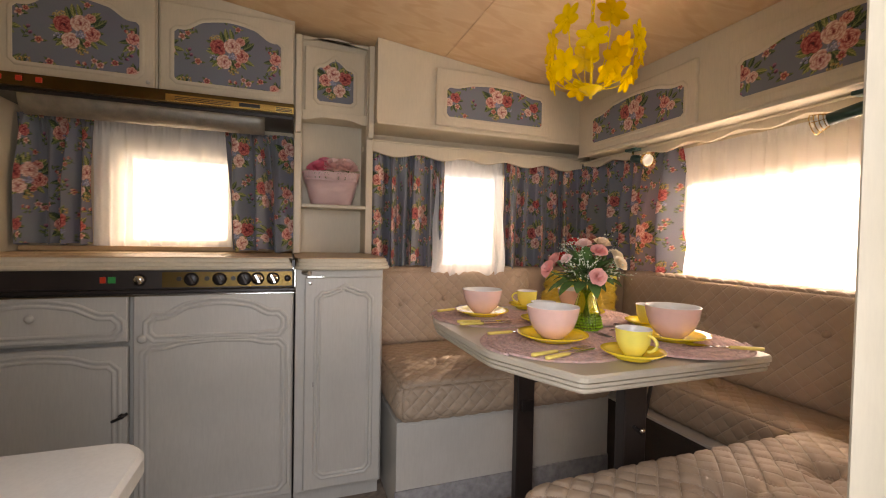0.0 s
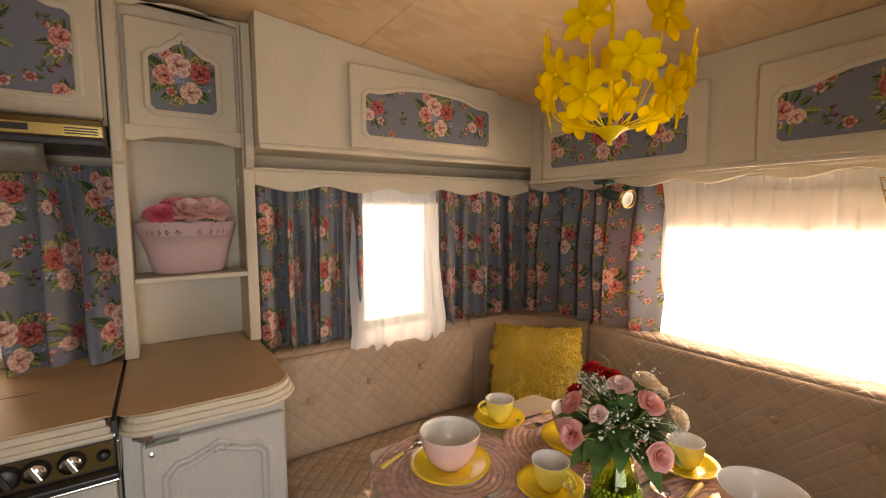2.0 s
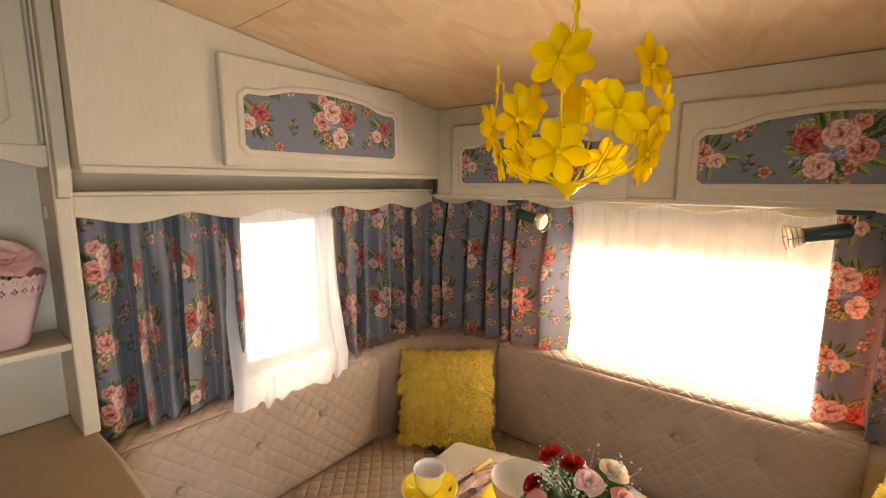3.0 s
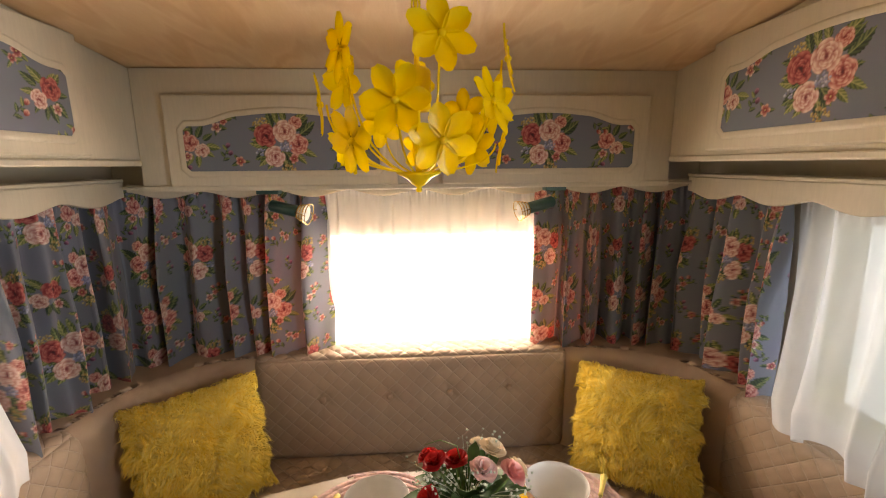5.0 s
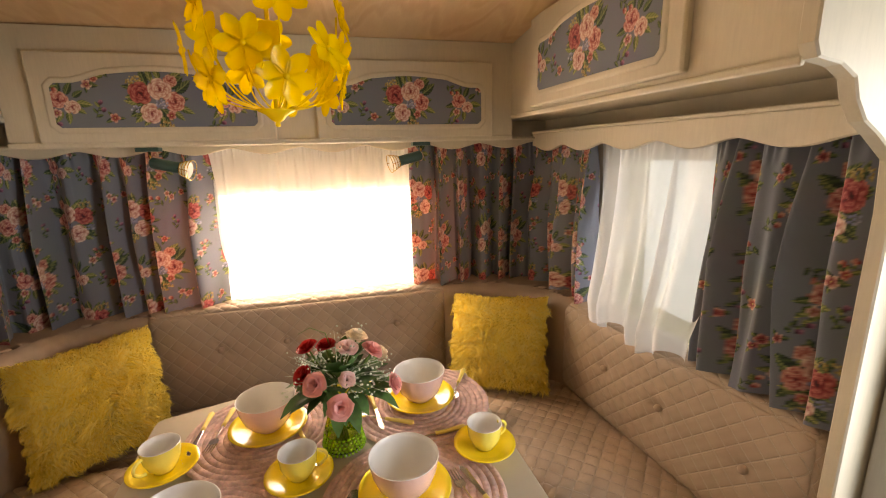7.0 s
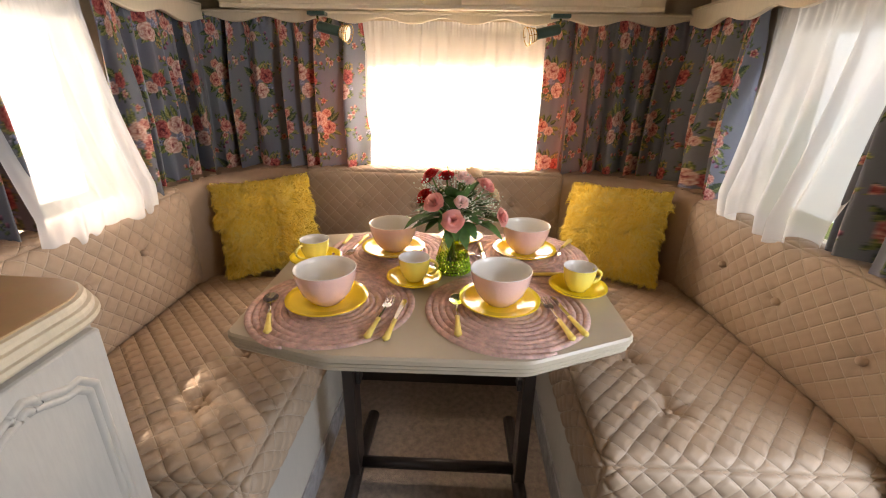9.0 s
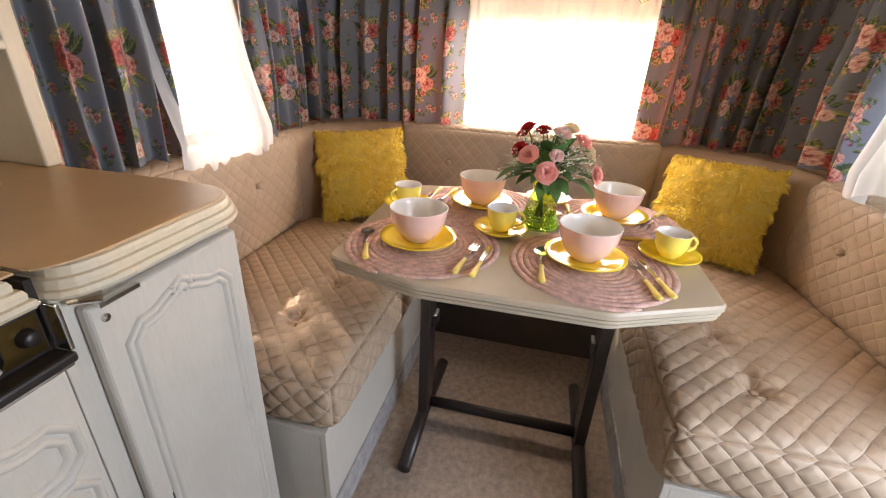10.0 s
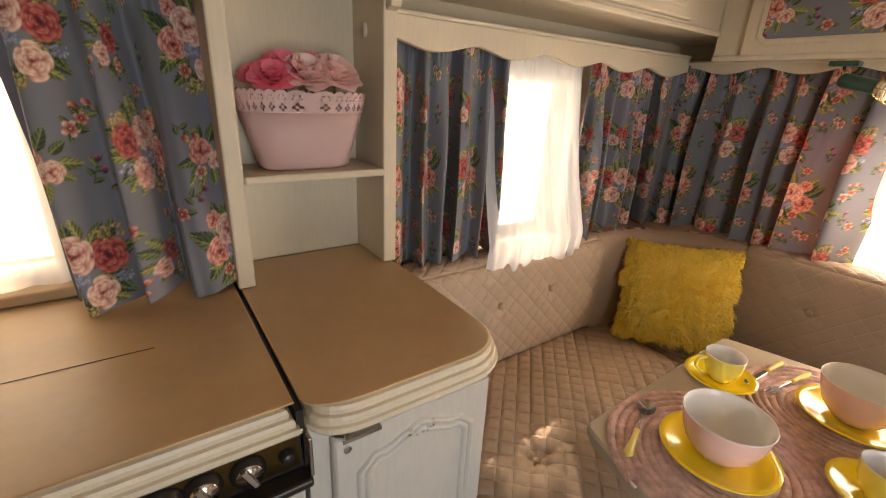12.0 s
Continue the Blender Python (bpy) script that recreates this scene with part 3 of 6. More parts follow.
def panel_door(parent, m, w, h, panel, fabric=None, name="door", material=None, label=""):
    """A slab door with an eased edge, a moulding round its panel and, where given, a fabric-covered panel. Origin: lower left."""
    material = material or PAINT
    d = part(name, profiled(rect(0, w, 0, h, 0.006, 3), [(-0.002, 0), (0, 0.002), (0, 0.012), (-0.002, 0.016), (-0.005, 0.018)], m), material, parent, label)
    part("moulding", profiled(panel, [(0.017, 0.0175), (0.015, 0.0205), (0.010, 0.0225), (0.006, 0.0205), (0.003, 0.0215), (0.0, 0.0185)], m, cap=False, back=False), material, d, smooth=True)
    if fabric:
        xs = np.linspace(min(p[0] for p in panel) + 0.0005, max(p[0] for p in panel) - 0.0005, int(w / 0.0021))
        ring = list(zip(panel, panel[1:] + panel[:1]))
        cuts = [[a[1] + (b[1] - a[1]) * (x - a[0]) / (b[0] - a[0]) for a, b in ring if min(a[0], b[0]) <= x <= max(a[0], b[0]) and a[0] != b[0]] for x in xs]
        lo, hi = np.array([min(c) for c in cuts]), np.array([max(c) for c in cuts])
        rows = np.linspace(0, 1, int(h / 0.0024))
        X = np.repeat(xs[:, None], len(rows), axis=1)
        Y = lo[:, None] + (hi - lo)[:, None] * rows
        Z = 0.0195 + 0.0004 * np.sin(X * 40) * np.sin(Y * 55)
        R = np.array(m)
        P = np.stack((X, Y, Z), axis=-1) @ R[:3, :3].T + R[:3, 3]
        mid = ((xs[0] + xs[-1]) / 2, float(lo.min() + hi.max()) / 2)
        U, V = X - mid[0] + fabric[0], Y - mid[1] + fabric[1]
        cloth_grid("fabric_panel", P, FLORAL_BOARD, d, "grey-blue fabric printed with pink roses", np.stack((U, V), axis=-1), print_at(U, V, GROUND))
    return d


def scallops(x0, x1, top, depth, n, drop):
    """A board outline whose lower edge waves."""
    pts = []
    k = n * 12
    for i in range(k + 1):
        s = i / k
        pts.append((x0 + (x1 - x0) * s, top - depth - drop * (0.5 - 0.5 * math.cos(2 * math.pi * n * s)) ** 0.8))
    return pts + [(x1, top), (x0, top)]


def ceiling_z(x):
    return 1.935 - 0.117 * x


# ---- structure ----
def holed_wall(name, axis, at, thick, a0, a1, z0, z1, holes, material, label):
    """A wall across axis at the coordinate at, with openings (a0, a1, z0, z1)."""
    bm = bmesh.new()
    cuts = sorted({a0, a1, *(h[0] for h in holes), *(h[1] for h in holes)})
    for p, q in zip(cuts, cuts[1:]):
        hs = sorted((h[2], h[3]) for h in holes if h[0] <= p and h[1] >= q)
        lo = z0
        for c, d in hs + [(z1, z1)]:
            if c > lo:
                span = (p, q, at, at + thick) if axis == "y" else (at, at + thick, p, q)
                box(bm, *span, lo, c)
            lo = d
    bmesh.ops.remove_doubles(bm, verts=bm.verts[:], dist=1e-5)
    for v in bm.verts:
        v.co.z = min(v.co.z, ceiling_z(v.co.x) + 0.013)
    return tagged(part(name, bm, material), label, "wall", kind="structure")


BACK = -2.1
W_KIT, W_LEFT = (-0.80, -0.36, 0.975, 1.37), (0.64, 1.04, 0.84, 1.39)
W_END, W_RIGHT = (0.68, 1.77, 0.80, 1.40), (0.64, 1.09, 0.84, 1.39)
DOOR = (-0.38, 0.294, 0.0, 1.80)
holed_wall("wall_left", "y", YL, 0.04, BACK, END + 0.04, -0.02, 2.25, [W_KIT, W_LEFT], WALLP, "cream caravan side wall with two windows")
holed_wall("wall_right", "y", YR - 0.04, 0.04, BACK, END + 0.04, -0.02, 2.25, [W_RIGHT, DOOR], WALLP, "cream caravan side wall with window and doorway")
holed_wall("wall_end", "x", END, 0.04, YR, YL, -0.02, 2.1, [W_END], WALLP, "cream end wall with a wide window")
holed_wall("wall_back", "x", BACK - 0.04, 0.04, YR - 0.04, YL + 0.04, -0.02, 2.25, [], WALLP, "plain cream rear wall")
tagged(part("floor", boxes((BACK, END + 0.04, YR - 0.04, YL + 0.04, -0.05, 0.0)), CARPET), "beige short-pile carpet floor", "floor", kind="structure")
tagged(part("ground", boxes((-60, 60, -60, 60, -0.60, -0.45)), GRASS), "green lawn around the caravan", "ground", kind="structure")
# ceiling: sloping plywood sheets with open joints
bm = bmesh.new()
for x0, x1 in ((BACK, -0.653), (-0.650, 0.568), (0.571, END + 0.04)):
    for y0, y1 in ((YR - 0.04, YL + 0.04),):
        q = [(x0, y0), (x1, y0), (x1, y1), (x0, y1)]
        lo = [bm.verts.new((x, y, ceiling_z(x))) for x, y in q]
        hi = [bm.verts.new((x, y, ceiling_z(x) + 0.012)) for x, y in q]
        bm.faces.new(lo[::-1])
        bm.faces.new(hi)
        for i in range(4):
            bm.faces.new((lo[i], lo[(i + 1) % 4], hi[(i + 1) % 4], hi[i]))
tagged(part("ceiling", bm, PLY), "pale varnished plywood ceiling sheets", "ceiling", kind="structure")
bm = bmesh.new()
q = [(BACK - 0.05, YR - 0.05), (END + 0.05, YR - 0.05), (END + 0.05, YL + 0.05), (BACK - 0.05, YL + 0.05)]
lo = [bm.verts.new((x, y, ceiling_z(x) + 0.015)) for x, y in q]
hi = [bm.verts.new((x, y, ceiling_z(x) + 0.045)) for x, y in q]
bm.faces.new(lo[::-1])
bm.faces.new(hi)
for i in range(4):
    bm.faces.new((lo[i], lo[(i + 1) % 4], hi[(i + 1) % 4], hi[i]))
tagged(part("roof", bm, OUTER), "off-white caravan roof skin", "roof", kind="structure")


def window(name, label, m, w, h):
    win = tagged(new(name), label, "window", kind="structure")
    bm = profiled(rect(-0.012, w + 0.012, -0.012, h + 0.012, 0.03), [(0.0, -0.036), (0.0, -0.004), (-0.004, 0.0), (-0.022, 0.0), (-0.026, -0.004), (-0.026, -0.036)], m, cap=False, back=False)
    part("window_frame", bm, PAINT, win, smooth=False)
    p = part("pane", profiled(rect(0.014, w - 0.014, 0.014, h - 0.014, 0.02), [(0, -0.024), (0, -0.020)], m), CLEAR, win)
    p.visible_shadow = False
    return win


window("window_1", "caravan kitchen window with rounded frame", on_left(W_KIT[0], W_KIT[2], YL), W_KIT[1] - W_KIT[0], W_KIT[3] - W_KIT[2])
window("window_2", "caravan side window with rounded frame", on_left(W_LEFT[0], W_LEFT[2], YL), W_LEFT[1] - W_LEFT[0], W_LEFT[3] - W_LEFT[2])
window("window_3", "wide caravan end window, bright daylight outside", on_end(W_END[1], W_END[2], END), W_END[1] - W_END[0], W_END[3] - W_END[2])
window("window_4", "caravan side window with rounded frame", on_right(W_RIGHT[1], W_RIGHT[2], YR), W_RIGHT[1] - W_RIGHT[0], W_RIGHT[3] - W_RIGHT[2])
bm = boxes((DOOR[0] - 0.03, DOOR[0], YR - 0.05, YR + 0.012, 0.0, DOOR[3] + 0.03), (DOOR[1] - 0.04, DOOR[1] - 0.001, YR - 0.05, YR + 0.012, 0.0, DOOR[3] - 0.001), (DOOR[0], DOOR[1], YR - 0.05, YR + 0.012, DOOR[3], DOOR[3] + 0.03), bevel=0.003)
tagged(part("door_frame", bm, PAINT_GREY), "white-painted frame of the open entrance doorway", "door frame", kind="structure")
# kitchen end partition
tagged(part("wall_partition", boxes((-1.14, -1.105, 1.60, YL, 0.0, ceiling_z(-1.1) - 0.004), bevel=0.003), WALLP), "cream partition beside the kitchen", "wall", kind="structure")

# roller blind rolled part-way down in the end window
blind = thing("roller_blind", "cream roller blind lowered a little in the end window", "blind")
part("fabric", boxes((END - 0.012, END - 0.0105, 0.72, 1.73, 1.282, 1.40)), BLIND, blind)
part("bottom_bar", boxes((END - 0.016, END - 0.007, 0.715, 1.735, 1.270, 1.282), bevel=0.002), PAINT, blind)

# ---- overhead lockers ----
def sloped_box(x0, x1, y0, y1, z0, drop=0.003):
    bm = bmesh.new()
    lo = [bm.verts.new(v) for v in ((x0, y0, z0), (x1, y0, z0), (x1, y1, z0), (x0, y1, z0))]
    hi = [bm.verts.new((x, y, ceiling_z(x) - drop)) for x, y in ((x0, y0), (x1, y0), (x1, y1), (x0, y1))]
    bm.faces.new(lo[::-1])
    bm.faces.new(hi)
    for i in range(4):
        bm.faces.new((lo[i], lo[(i + 1) % 4], hi[(i + 1) % 4], hi[i]))
    return bm


EF, LF, RF = 1.325, 2.02, 0.51
locker = thing("overhead_locker", "cream painted overhead locker above the side bench", "cabinet", "overhead lockers")
part("body", sloped_box(0.252, END - 0.002, LF, YL - 0.002, 1.535), PAINT, locker)
part("bottom_trim", boxes((0.252, EF - 0.004, LF - 0.009, LF, 1.522, 1.538), bevel=0.004), PAINT, locker)
panel_door(locker, on_left(0.522, 1.545, LF), 0.608, 0.262, cathedral(0.052, 0.560, 0.042, 0.205, 0.030), (0.090, 0.085))
locker = thing("overhead_locker", "cream painted overhead locker above the side bench", "cabinet", "overhead lockers")
part("body", sloped_box(0.318, END - 0.002, YR + 0.002, RF, 1.535), PAINT, locker)
part("bottom_trim", boxes((0.318, EF - 0.004, RF, RF + 0.009, 1.522, 1.538), bevel=0.004), PAINT, locker)
panel_door(locker, on_right(1.152, 1.548, RF), 0.624, 0.262, cathedral(0.056, 0.566, 0.042, 0.205, 0.030), (0.325, 0.270))
locker = thing("overhead_locker", "cream painted overhead locker with two doors above the end window", "cabinet", "overhead lockers")
part("body", sloped_box(EF, END - 0.004, RF + 0.002, LF - 0.002, 1.466), PAINT, locker)
part("bottom_trim", boxes((EF - 0.010, EF, RF + 0.002, LF - 0.002, 1.452, 1.468), bevel=0.004), PAINT, locker)
panel_door(locker, on_end(1.938, 1.464, EF), 0.625, 0.246, cathedral(0.050, 0.574, 0.043, 0.196, 0.034), (0.318, 0.275))
panel_door(locker, on_end(1.190, 1.464, EF), 0.600, 0.246, cathedral(0.046, 0.555, 0.043, 0.196, 0.034), (0.318, 0.275))

# pelmets with waved lower edges
def pelmet(label, m, length, n, top=0.0, depth=0.045, shelf=None):
    p = thing("pelmet", label, "pelmet", "pelmets")
    part("board", profiled(scallops(0, length, top, depth, n, 0.021), [(0, -0.016), (0, -0.002), (-0.002, 0.0)], m), PAINT, p)
    if shelf:
        part("ledge", boxes(shelf, bevel=0.003), PAINT, p)
    return p


pelmet("cream wooden pelmet with waved edge above the bench curtains", on_left(0.252, 1.474, 2.155), 1.20, 5, shelf=(0.252, 1.46, 2.157, YL - 0.002, 1.474, 1.484))
pelmet("cream wooden pelmet with waved edge above the bench curtains", on_right(1.45, 1.474, 0.365), 1.13, 5, shelf=(0.318, 1.46, YR + 0.002, 0.363, 1.474, 1.484))
p = pelmet("cream wooden pelmet with waved edge above the end window", on_end(2.15, 1.466, 1.455), 1.79, 8, depth=0.022)
part("bead", boxes((1.432, 1.4385, 0.362, 2.148, 1.452, 1.461), bevel=0.003), PAINT, p)

# side panel that ends the bench beside the doorway
prof = [(YR, 0.0), (0.309, 0.0), (0.309, 1.30), (0.318, 1.385), (0.372, 1.425), (0.405, 1.445), (0.428, 1.475), (0.44, 1.505), (0.47, 1.522), (0.515, 1.53), (0.525, 1.55), (0.525, ceiling_z(0.3) - 0.004), (YR, ceiling_z(0.3) - 0.004)]
m = Matrix(((0, 0, 1, 0.297), (1, 0, 0, 0), (0, 1, 0, 0), (0, 0, 0, 1)))
tagged(part("side_panel", profiled(prof, [(-0.003, 0), (0, 0.003), (0, 0.024), (-0.003, 0.027)], m), PAINT), "cream shaped panel between doorway and bench", "panel", kind="structure")

# ---- upholstered bench ----
def quilt(u, v, size=0.056, height=0.0075):
    a, b = (u + v) / size, (u - v) / size
    m = np.minimum(np.abs(np.sin(np.pi * a)), np.abs(np.sin(np.pi * b)))
    return height * (1 - (1 - m) ** 3.4)


def dips(u, v, buttons, depth, reach=0.05, crease=0.0):
    out = np.zeros_like(u)
    for bu, bv in buttons:
        r2 = (u - bu) ** 2 + (v - bv) ** 2
        ang = np.arctan2(v - bv, u - bu)
        out -= depth * np.exp(-r2 / (2 * (reach * 0.42) ** 2)) * 1.0
        out -= crease * np.exp(-np.sqrt(r2) / (reach * 1.4)) * (0.5 + 0.5 * np.cos(ang * 5 + 0.6)) ** 3
    return out


def cushion(name, lo, hi, r, material, parent, buttons=(), face=None, dome=0.0, q=0.056, depth=0.02, crease=0.010, step=0.0052, label="", tuft=0.0, qh=0.0068, qtop=None):
    """A rounded, quilted cushion. face: the axis and side that carries the buttons, given in that face's two world coordinates."""
    lo, hi = np.array(lo, float), np.array(hi, float)
    c, half = (lo + hi) / 2, (hi - lo) / 2
    verts, faces, uvs = [], [], []
    for ax in range(3):
        ua, va = [a for a in range(3) if a != ax]
        for sgn in (-1, 1):
            nu = max(4, int((hi[ua] - lo[ua]) / step))
            nv = max(4, int((hi[va] - lo[va]) / step))
            U, V = np.meshgrid(np.linspace(lo[ua], hi[ua], nu + 1), np.linspace(lo[va], hi[va], nv + 1), indexing="ij")
            P = np.empty(U.shape + (3,))
            P[..., ua], P[..., va], P[..., ax] = U, V, (hi if sgn > 0 else lo)[ax]
            inner = np.clip(P, lo + r, hi - r)
            N = P - inner
            N /= np.linalg.norm(N, axis=-1, keepdims=True)
            pos = inner + r * N
            edge = np.minimum(np.minimum(U - lo[ua], hi[ua] - U), np.minimum(V - lo[va], hi[va] - V))
            fade = np.clip(edge / 0.012, 0, 1)
            h = quilt(U, V, q, qtop if qtop and ax == 2 else qh) * fade
            if face == (ax, sgn):
                su = (U - lo[ua]) / (hi[ua] - lo[ua])
                sv = (V - lo[va]) / (hi[va] - lo[va])
                h = h + dome * (np.sin(np.pi * su) * np.sin(np.pi * sv)) ** 0.5
                h = h + dips(U, V, buttons, depth, crease=crease) * fade
                for (b0, c0), (b1, c1) in zip(buttons, buttons[1:]):
                    s = np.clip((U - b0) / (b1 - b0 + 1e-9), 0, 1) if abs(b1 - b0) > abs(c1 - c0) else np.clip((V - c0) / (c1 - c0), 0, 1)
                    off2 = (U - (b0 + (b1 - b0) * s)) ** 2 + (V - (c0 + (c1 - c0) * s)) ** 2
                    h = h - fade * tuft * np.exp(-off2 / (2 * 0.013 ** 2))
            pos = pos + N * h[..., None]
            base = len(verts)
            verts.extend(pos.reshape(-1, 3))
            uvs.extend(np.stack((U, V), axis=-1).reshape(-1, 2))
            k = nv + 1
            for i in range(nu):
                for j in range(nv):
                    f = (base + i * k + j, base + (i + 1) * k + j, base + (i + 1) * k + j + 1, base + i * k + j + 1)
                    faces.append(f if (sgn > 0) != (ax == 1) else f[::-1])
    return raw_part(name, verts, faces, material, parent, label, True, uvs)


def buttons_on(parent, places, normal, r=0.011):
    q = Vector(normal).to_track_quat("Z", "Y").to_matrix().to_4x4()
    for p in places:
        part("button", lathe(bmesh.new(), [(r * 0.9, -0.012), (r, 0.0), (r * 0.85, 0.004), (r * 0.45, 0.0062), (0, 0.0068)], 14, Matrix.Translation(p) @ q), UPHOL, parent, smooth=True)


def bench_base(label, x0, y0, x1, y1, front, board=None):
    board = board or PAINT_GREY
    b = thing("bench_base", label, "bench", "bench bases")
    t = 0.016
    ff = (x0, x1, y0, y0 + t, 0.0, 0.338) if front < 0 else (x0, x1, y1 - t, y1, 0.0, 0.338)
    part("front_panel", boxes(ff, bevel=0.002), board, b)
    part("end_panel", boxes((x0 + 0.001, x0 + t, y0 + t, y1 - t, 0.0, 0.338), bevel=0.002), board, b)
    part("top_board", boxes((x0, x1, y0, y1, 0.338, 0.349), bevel=0.002), PAINT_GREY, b)
    sk = (x0 - 0.006, x1, y0 - 0.007, y0 - 0.001, 0.0, 0.10) if front < 0 else (x0 - 0.006, x1, y1 + 0.001, y1 + 0.007, 0.0, 0.10)
    part("carpet_skirting", boxes(sk), CARPET_GREY, b, "grey carpet strip")
    return b


bench_base("white-painted plywood base under the bench cushion", 0.262, 1.604, 1.20, YL - 0.004, -1)
bench_base("white-painted plywood base under the bench cushion", 0.342, YR + 0.004, 1.20, 0.846, 1)
bench_base("dark brown boarded base under the end bench", 1.204, YR + 0.004, END - 0.004, YL - 0.004, 1, BROWNBOARD)

seat = thing("seat_cushion", "beige diamond-quilted bench seat cushion with sunk buttons", "cushion", "bench cushions")
cushion("cover", (0.262, 1.575, 0.350), (1.205, 2.185, 0.492), 0.045, UPHOL_QUILT, seat, [(0.47, 1.79), (0.69, 1.77), (0.96, 1.78)], (2, 1), 0.014, depth=0.016, crease=0.013, tuft=0.007)
buttons_on(seat, [(0.47, 1.79, 0.484), (0.69, 1.77, 0.484), (0.96, 1.78, 0.484)], (0, 0, 1))
seat = thing("seat_cushion", "beige diamond-quilted bench seat cushion with sunk buttons", "cushion", "bench cushions")
cushion("cover", (0.328, 0.262, 0.350), (1.24, 0.878, 0.518), 0.055, UPHOL_QUILT, seat, [(0.50, 0.665), (0.70, 0.69), (0.98, 0.68)], (2, 1), 0.020, depth=0.020, crease=0.015, tuft=0.010)
buttons_on(seat, [(0.50, 0.665, 0.509), (0.70, 0.69, 0.509), (0.98, 0.68, 0.509)], (0, 0, 1))
seat = thing("seat_cushion", "beige quilted seat cushion across the caravan end", "cushion", "bench cushions")
cushion("cover", (1.243, 0.30, 0.350), (1.545, 2.20, 0.488), 0.035, UPHOL_QUILT, seat, [(1.40, 0.9), (1.40, 1.25), (1.40, 1.6)], (2, 1), 0.008, qh=0.004)

back = thing("back_cushion", "beige quilted bench backrest with two rows of buttons", "cushion", "bench backrests")
bs = [(0.40, 0.70), (0.62, 0.72), (0.84, 0.73)]
cushion("cover", (0.262, 2.128, 0.494), (1.128, 2.262, 0.872), 0.050, UPHOL_QUILT, back, bs, (1, -1), 0.012, depth=0.012, crease=0.003, qh=0.0042)
buttons_on(back, [(x, 2.118, z) for x, z in bs], (0, -1, 0))
back = thing("back_cushion", "beige quilted bench backrest with two rows of buttons", "cushion", "bench backrests")
bs = [(0.46, 0.70), (0.70, 0.71), (0.92, 0.72)]
cover = cushion("cover", (0.326, 0.250, 0.520), (1.178, 0.368, 0.872), 0.050, UPHOL_QUILT, back, bs, (1, 1), 0.012, depth=0.012, crease=0.003, qh=0.0038)
# the backrest thins towards the doorway
slim = lambda x: 1 - 0.50 * min(1.0, max(0.0, (1.10 - x) / 0.77))
for v in cover.data.vertices:
    v.co.y = 0.25 + (v.co.y - 0.25) * slim(v.co.x)
buttons_on(back, [(x, 0.25 + 0.130 * slim(x), z) for x, z in bs], (0, 1, 0))
back = thing("back_cushion", "beige quilted backrest under the end window, sunlit along its top", "cushion", "bench backrests")
bs = [(0.95, 0.745), (1.16, 0.735), (1.37, 0.73), (1.60, 0.725)]
cushion("cover", (1.455, 0.735, 0.490), (1.588, 1.832, 0.875), 0.034, UPHOL_QUILT, back, bs, (0, -1), 0.012, depth=0.012, crease=0.003, qh=0.0016, qtop=0.0075)
buttons_on(back, [(1.444, y, z) for y, z in bs], (-1, 0, 0))


def corner_cushion(cx, cy, sy, label, xa, yb):
    """A backrest that rounds the corner from the side bench to the end bench. sy: +1 at the left wall, -1 at the right."""
    ob = thing("corner_cushion", label, "cushion", "bench backrests")
    wall = YL - 0.02 if sy > 0 else YR + 0.02
    face = 2.137 if sy > 0 else 0.363
    ns, prof = 80, []
    rr = 0.05
    for k in range(28):
        prof.append((0.0, 0.488 + (0.872 - rr - 0.488) * k / 27))
    for k in range(1, 9):
        a = math.pi / 2 * k / 8
        prof.append((rr * (1 - math.cos(a)), 0.872 - rr + rr * math.sin(a)))
    for k in range(1, 7):
        prof.append((rr + (1 - rr) * k / 6, 0.872))
    A, B = Vector((xa, face)), Vector((1.457, yb))
    C = Vector((1.457, face))
    verts, faces = [], []
    for i in range(ns + 1):
        s = i / ns
        # rounded inner corner
        p = A * (1 - s) ** 2 + C * 2 * s * (1 - s) * 0.75 + (A + B) / 2 * 2 * s * (1 - s) * 0.25 + B * s ** 2
        ang = s * math.pi / 2
        out = Vector((math.sin(ang), sy * math.cos(ang)))
        far = min((END - 0.012 - p.x) / max(out.x, 1e-3), abs(wall - p.y) / max(abs(out.y), 1e-3))
        for j, (d, z) in enumerate(prof):
            arc = s * 0.62
            h = float(quilt(np.array(arc), np.array(z + d * 0.1), 0.056, 0.0026)) * min(1, min(s, 1 - s) * 30)
            pos = p + out * (d * far if d > rr else d)
            pos = pos - out * h * (1 if d < rr else 0)
            pinch = 0.007 * math.exp(-min(s, 1 - s) * 40)
            pos = pos + out * pinch
            verts.append((pos.x, pos.y, z + (h if d > rr * 0.7 else 0) - pinch * 0.6))
    n = len(prof)
    for i in range(ns):
        for j in range(n - 1):
            f = (i * n + j, (i + 1) * n + j, (i + 1) * n + j + 1, i * n + j + 1)
            faces.append(f if sy > 0 else f[::-1])
    raw_part("cover", verts, faces, UPHOL, ob)
    return ob


corner_cushion(0, 0, 1, "beige quilted corner backrest curving round the bench", 1.095, 1.816)
corner_cushion(0, 0, -1, "beige quilted corner backrest curving round the bench", 1.145, 0.751)


